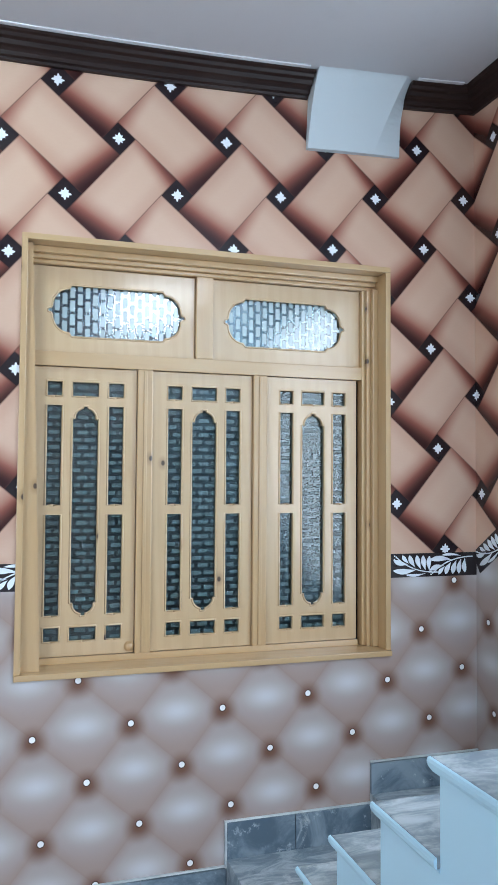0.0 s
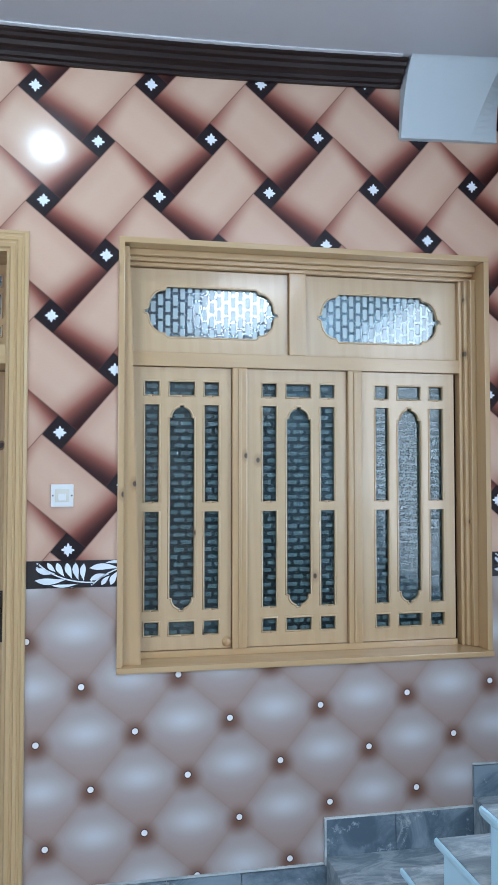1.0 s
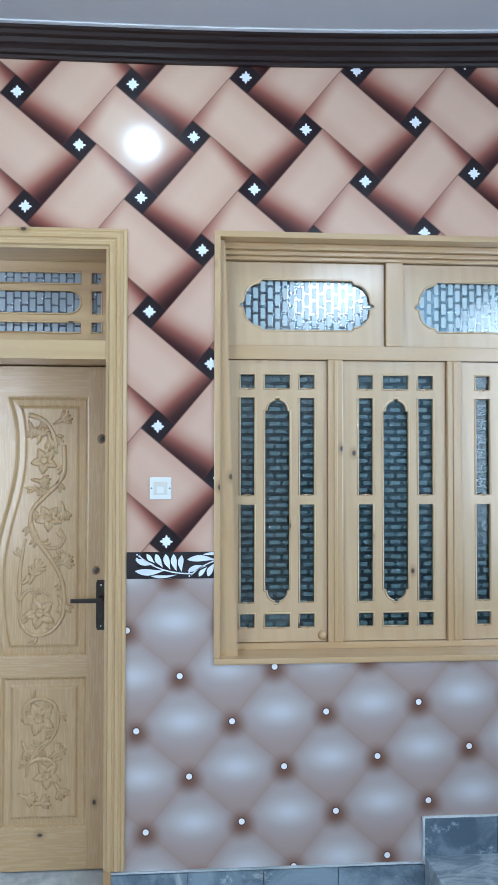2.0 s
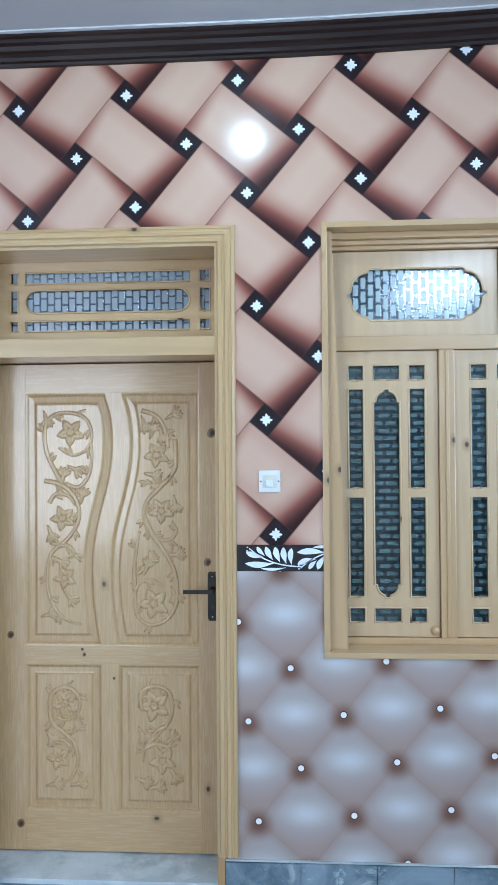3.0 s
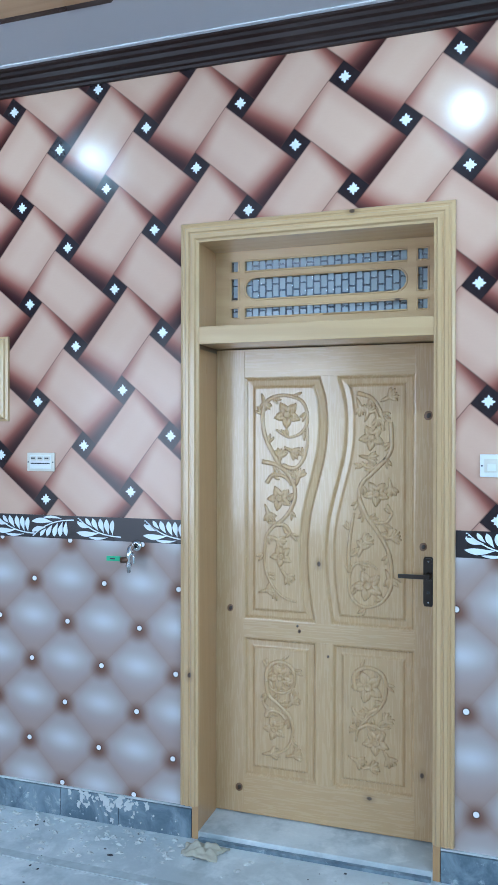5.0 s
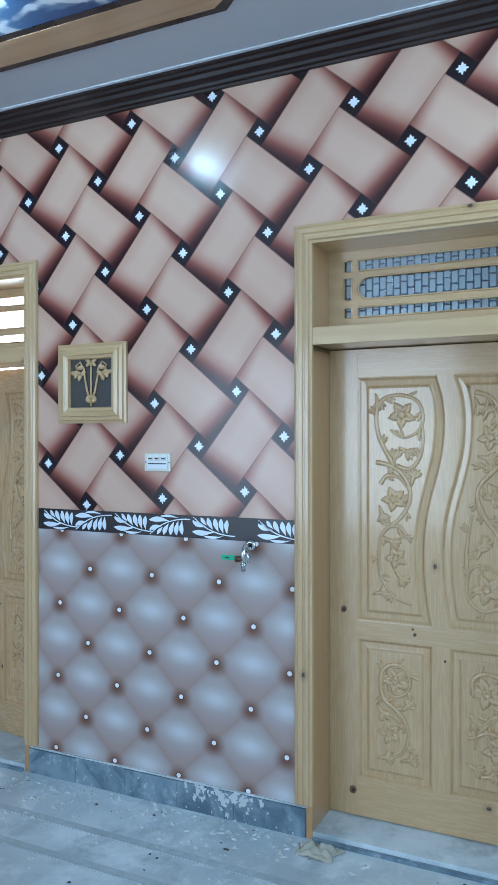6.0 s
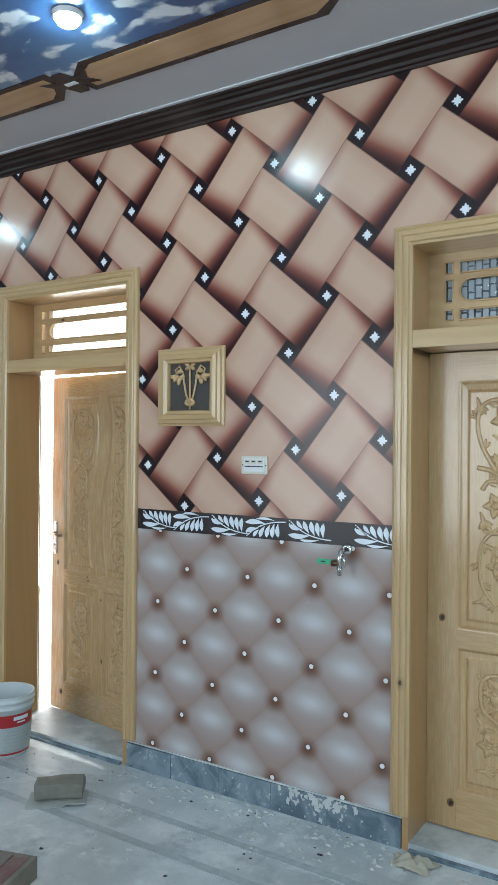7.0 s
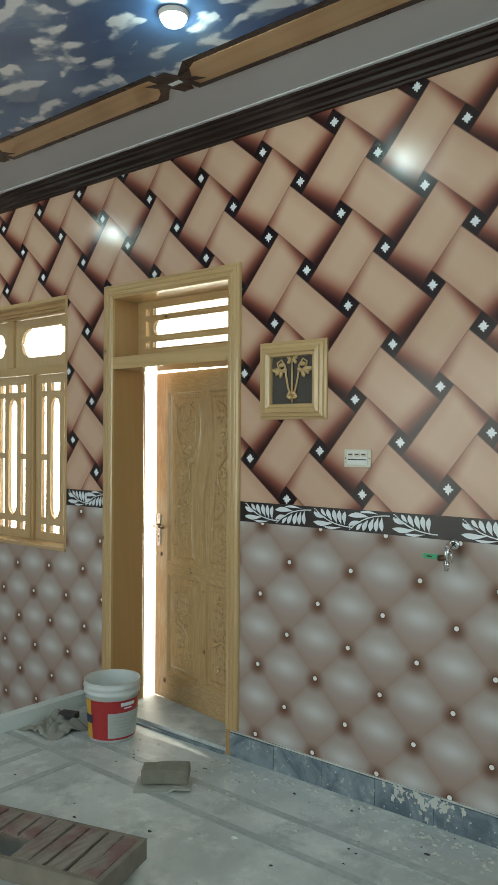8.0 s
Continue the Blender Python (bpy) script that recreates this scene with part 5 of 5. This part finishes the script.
# ---- things on the floor ----
def bucket():
    ob = thing("paint_bucket", "white plastic paint bucket with a red and yellow label", "bucket", "", (-3.285, -0.235, 0.0))
    h = 0.335
    R = lambda z: 0.132 + (0.157 - 0.132) * z / h
    bm = bmesh.new()
    prof = [(0.0, 0.004), (0.10, 0.004), (0.128, 0.0), (R(0.02), 0.02), (R(0.262), 0.262), (R(0.262) + 0.009, 0.266), (R(0.275) + 0.009, 0.278), (R(0.28), 0.281), (R(0.295), 0.296), (R(0.3) + 0.009, 0.300), (R(0.31) + 0.009, 0.312), (R(0.318), 0.316), (R(h) + 0.005, 0.330), (R(h) + 0.005, h), (R(h) - 0.006, h), (R(0.2) - 0.007, 0.2), (0.120, 0.02), (0.0, 0.016)]
    lathe(bm, prof, sides=48)
    part("pail", bm, BUCKET_WHITE, ob, smooth=True)

    def wrap(name, a0, a1, z0, z1, lift, mat, parent):
        bm = bmesh.new()
        n = max(2, int(abs(a1 - a0) / 6))
        rows = []
        for z in (z0, (z0 + z1) / 2, z1):
            rows.append([bm.verts.new(((R(z) + lift) * math.cos(radians(a0 + (a1 - a0) * i / n)), (R(z) + lift) * math.sin(radians(a0 + (a1 - a0) * i / n)), z)) for i in range(n + 1)])
        for a, b in zip(rows, rows[1:]):
            for i in range(n):
                bm.faces.new((a[i], a[i + 1], b[i + 1], b[i]))
        return part(name, bm, mat, parent, smooth=True)

    lab = wrap("label", 238, 418, 0.018, 0.240, 0.0015, BUCKET_RED, ob)
    wrap("label_yellow", 236, 260, 0.018, 0.240, 0.003, BUCKET_YELLOW, lab)
    wrap("label_navy", 236, 263, 0.105, 0.155, 0.0045, NAVY, lab)
    wrap("label_panel", 302, 402, 0.030, 0.172, 0.003, LABEL_GREY, lab)
    wrap("label_print", 330, 366, 0.208, 0.228, 0.003, WHITE_INK, lab)
    wrap("label_print", 338, 358, 0.192, 0.199, 0.003, WHITE_INK, lab)
    wrap("label_orange", 380, 416, 0.176, 0.238, 0.003, BUCKET_YELLOW, lab)
    for i in range(6):
        wrap("label_line", 307, 352 + (i * 37) % 30, 0.046 + i * 0.020, 0.050 + i * 0.020, 0.0042, PAPER, lab)
    boxed("handle_ear", (-0.176, -0.152, -0.05, 0.0, 0.245, 0.300), BUCKET_WHITE, ob, 0.006)
    pts = [(-0.172 + 0.02 * math.sin(a), -0.03 - 0.10 * math.sin(a) * 0.5, 0.275 - 0.075 * math.sin(a)) for a in [math.pi * k / 10 for k in range(11)]]
    part("bail", tube(bmesh.new(), pts, 0.004, 0.004, 6), BUCKET_WHITE, ob, "white wire bail", smooth=True)
    ob.rotation_euler = (0, 0, radians(8))
    return ob


bucket()


def crumpled(name, label, cat, at, sx, sy, h, mat, seed, n=18):
    """A crumpled cloth lying on the floor."""
    ob = thing(name, label, cat, "", at)
    bm = bmesh.new()
    grid = []
    for i in range(n + 1):
        row = []
        for j in range(n + 1):
            u, v = i / n * 2 - 1, j / n * 2 - 1
            r = 1 + 0.35 * noise.noise((u * 1.3 + seed, v * 1.3, seed))
            fall = max(0.0, 1 - (u * u + v * v) / 1.6)
            z = 0.003 + h * fall * abs(noise.noise((u * 2.2 + seed, v * 2.2, 1.7))) * 2 + h * 0.25 * fall
            row.append(bm.verts.new((u * sx * r, v * sy * r, z)))
        grid.append(row)
    for i in range(n):
        for j in range(n):
            bm.faces.new((grid[i][j], grid[i + 1][j], grid[i + 1][j + 1], grid[i][j + 1]))
    ext = bmesh.ops.extrude_face_region(bm, geom=bm.faces[:], use_keep_orig=True)
    for v in [g for g in ext["geom"] if isinstance(g, bmesh.types.BMVert)]:
        v.co.z = max(0.0, v.co.z - 0.004)
    part("cloth", bm, mat, ob, smooth=True)
    return ob


crumpled("rag", "crumpled dirty cream rag by the door frame", "rag", (-0.93, -0.105, 0.0), 0.085, 0.055, 0.035, RAG, 3.1)
crumpled("rag", "heap of grey rags beside the kerb", "rag", (-3.60, -0.40, 0.0), 0.15, 0.13, 0.075, RAG_DARK, 7.7)
bx = thing("small_box", "small black box lying on the grey rags", "box", "", (-3.60, -0.30, 0.045))
boxed("case", (-0.055, 0.055, -0.03, 0.03, 0.0, 0.035), SLOT, bx, 0.004)
bx.rotation_euler = (0, 0, radians(20))

br = thing("brick", "grey mortar-covered brick lying on dusty paper", "brick", "", (-2.595, -0.475, 0.014))
bm = bmesh.new()
box(bm, -0.118, 0.118, -0.055, 0.055, 0.0, 0.074, 0.012)
bmesh.ops.subdivide_edges(bm, edges=bm.edges[:], cuts=3, use_grid_fill=True)
for v in bm.verts:
    v.co += Vector([0.009 * noise.noise(v.co * 14 + Vector((k * 9.0, 0, 0))) for k in range(3)])
    v.co.z = max(0.0, v.co.z)
part("block", bm, BRICK, br)
br.rotation_euler = (0, 0, radians(40))
pp = thing("paper_sheet", "creased dusty paper under the brick", "paper", "", (-2.58, -0.505, 0.0))
bm = bmesh.new()
g_ = [[bm.verts.new((-0.14 + 0.28 * i / 10, -0.085 + 0.17 * j / 6, 0.006 + 0.007 * abs(noise.noise((i * 0.5, j * 0.6, 2.0))) + (0.016 if (j == 0 and i > 6) else 0))) for j in range(7)] for i in range(11)]
for i in range(10):
    for j in range(6):
        bm.faces.new((g_[i][j], g_[i + 1][j], g_[i + 1][j + 1], g_[i][j + 1]))
ext = bmesh.ops.extrude_face_region(bm, geom=bm.faces[:], use_keep_orig=True)
for v in [q for q in ext["geom"] if isinstance(q, bmesh.types.BMVert)]:
    v.co.z = max(0.0, v.co.z - 0.006)
part("sheet", bm, PAPER, pp)
pp.rotation_euler = (0, 0, radians(38))

# low slatted platform of old boards
pl = thing("wooden_pallet", "low worn wooden pallet with red-stained slats", "pallet", "", (-2.118, -1.095, 0.0))
ang = math.atan2(-0.194, -0.634)
L, Wd, zt = 0.95, 0.30, 0.125
rng = random.Random(4)
x = 0.0
i = 0
while x < L:
    w = 0.060 + 0.022 * rng.random()
    short = 0.15 if i in (5, 6) else 0.0
    bm = box(bmesh.new(), x, x + w, 0.0, Wd - short, zt - 0.019, zt + rng.uniform(-0.003, 0.003), 0.003)
    bmesh.ops.rotate(bm, verts=bm.verts[:], cent=(x, 0, zt), matrix=Matrix.Rotation(radians(rng.uniform(-2.0, 2.0)), 3, "Z"))
    part("slat", bm, PALLET, pl)
    x += w + 0.005 + 0.010 * rng.random()
    i += 1
boxed("side_board", (0.0, L, Wd - 0.0, Wd + 0.022, zt - 0.088, zt - 0.004), PALLET_EDGE, pl, 0.002)
boxed("side_board", (0.0, L, -0.022, 0.0, zt - 0.088, zt - 0.004), PALLET_EDGE, pl, 0.002)
boxed("end_board", (-0.024, -0.001, -0.022, Wd + 0.022, zt - 0.088, zt - 0.004), PALLET_EDGE, pl, 0.002)
for d in ((0.06, 0.16, 0.05, Wd - 0.05), (0.66, 0.76, 0.05, Wd - 0.05)):
    boxed("foot_block", (*d, 0.0, zt - 0.019), RED_BLOCK, pl, 0.003, "dark red foot block")
pl.rotation_euler = (0, 0, ang)

# crumbs of plaster and grit along the foot of the wall
def grit(name, count, spots, sizes, material, label, seed):
    """Many small flattened lumps as one mesh."""
    rng = random.Random(seed)
    verts, faces = [], []
    for k in range(count):
        x, y = spots(rng, k)
        s = rng.choice(sizes)
        turn = rng.random() * 6.3
        base = len(verts)
        for i in range(6):
            a = turn + i * math.pi / 3
            r = s * rng.uniform(0.6, 1.5)
            verts.append((x + r * math.cos(a) * 1.4, y + r * math.sin(a), 0.0005))
        for i in range(3):
            a = turn + i * 2.1
            verts.append((x + 0.45 * s * math.cos(a), y + 0.45 * s * math.sin(a), s * rng.uniform(0.4, 0.9)))
        faces += [(base + i, base + (i + 1) % 6, base + 6 + (i // 2)) for i in range(6)]
        faces += [(base + 2 * i, base + 6 + i, base + 6 + (i - 1) % 3) for i in range(3)]
        faces.append((base + 6, base + 7, base + 8))
    me = bpy.data.meshes.new(name)
    me.from_pydata(verts, [], faces)
    me.materials.append(material)
    return tagged(new(name, me), label, "debris", kind="stuff")


def by_wall(rng, k):
    return (rng.uniform(-2.6, -1.0), -0.03 - abs(rng.gauss(0, 0.16))) if k % 5 < 3 else (rng.uniform(-3.7, 1.1), -0.04 - abs(rng.gauss(0, 0.6)))


grit("plaster_crumbs", 520, by_wall, (0.003, 0.004, 0.005, 0.007, 0.011), plain("plaster_grit", (0.60, 0.61, 0.59), 0.9, 0.3, scale=60.0), "loose white plaster crumbs on the floor", 12)
grit("dark_grit", 90, lambda r, k: (r.uniform(-3.6, 0.8), -0.05 - abs(r.gauss(0, 0.5))), (0.003, 0.005, 0.008), SLOT, "small dark wood chips on the floor", 13)

# splashes of dried plaster on the skirting beside the closed door
rng = random.Random(5)
bm = bmesh.new()
for k in range(90):
    x = rng.gauss(-1.42, 0.10) if k < 70 else rng.uniform(-2.5, -1.05)
    z = 0.135 - abs(rng.gauss(0, 0.055)) if k < 70 else rng.uniform(0.01, 0.12)
    r = rng.choice((0.003, 0.005, 0.008, 0.012, 0.018)) if k < 70 else 0.004
    z = max(0.004, min(z, 0.136 - r * 0.5))
    run = rng.choice((1.0, 1.4, 2.4))
    pts = []
    for i in range(13):
        a = i * 2 * math.pi / 13
        q = r * rng.uniform(0.35, 1.25)
        pts.append((x + q * math.cos(a), min(0.140, max(0.001, z + (run if math.sin(a) < 0 else 0.8) * q * math.sin(a)))))
    prism(bm, pts, -0.0176 - 0.0008 * k / 90, -0.012)
# dried drops of paint on the treads
for x, yy, z, r in ((1.42, -1.70, 1.037, 0.035), (1.33, -1.93, 1.212, 0.018), (1.45, -1.99, 1.212, 0.020), (1.30, -1.50, 0.870, 0.015)):
    vs = [bm.verts.new((x + r * rng.uniform(0.5, 1.2) * math.cos(i * 0.5712), yy + 0.6 * r * rng.uniform(0.5, 1.2) * math.sin(i * 0.5712), z + 0.0015)) for i in range(11)]
    bm.faces.new(vs)
    low_ring = [bm.verts.new((v.co.x, v.co.y, z - 0.001)) for v in vs]
    for i in range(11):
        bm.faces.new((vs[i], low_ring[i], low_ring[(i + 1) % 11], vs[(i + 1) % 11]))
tagged(part("plaster_splash", bm, plain("dried_plaster", (0.62, 0.63, 0.61), 0.9, 0.12, scale=40.0), None, "dried white plaster and paint splashes on skirting and treads", kind="stuff"), category="plaster")
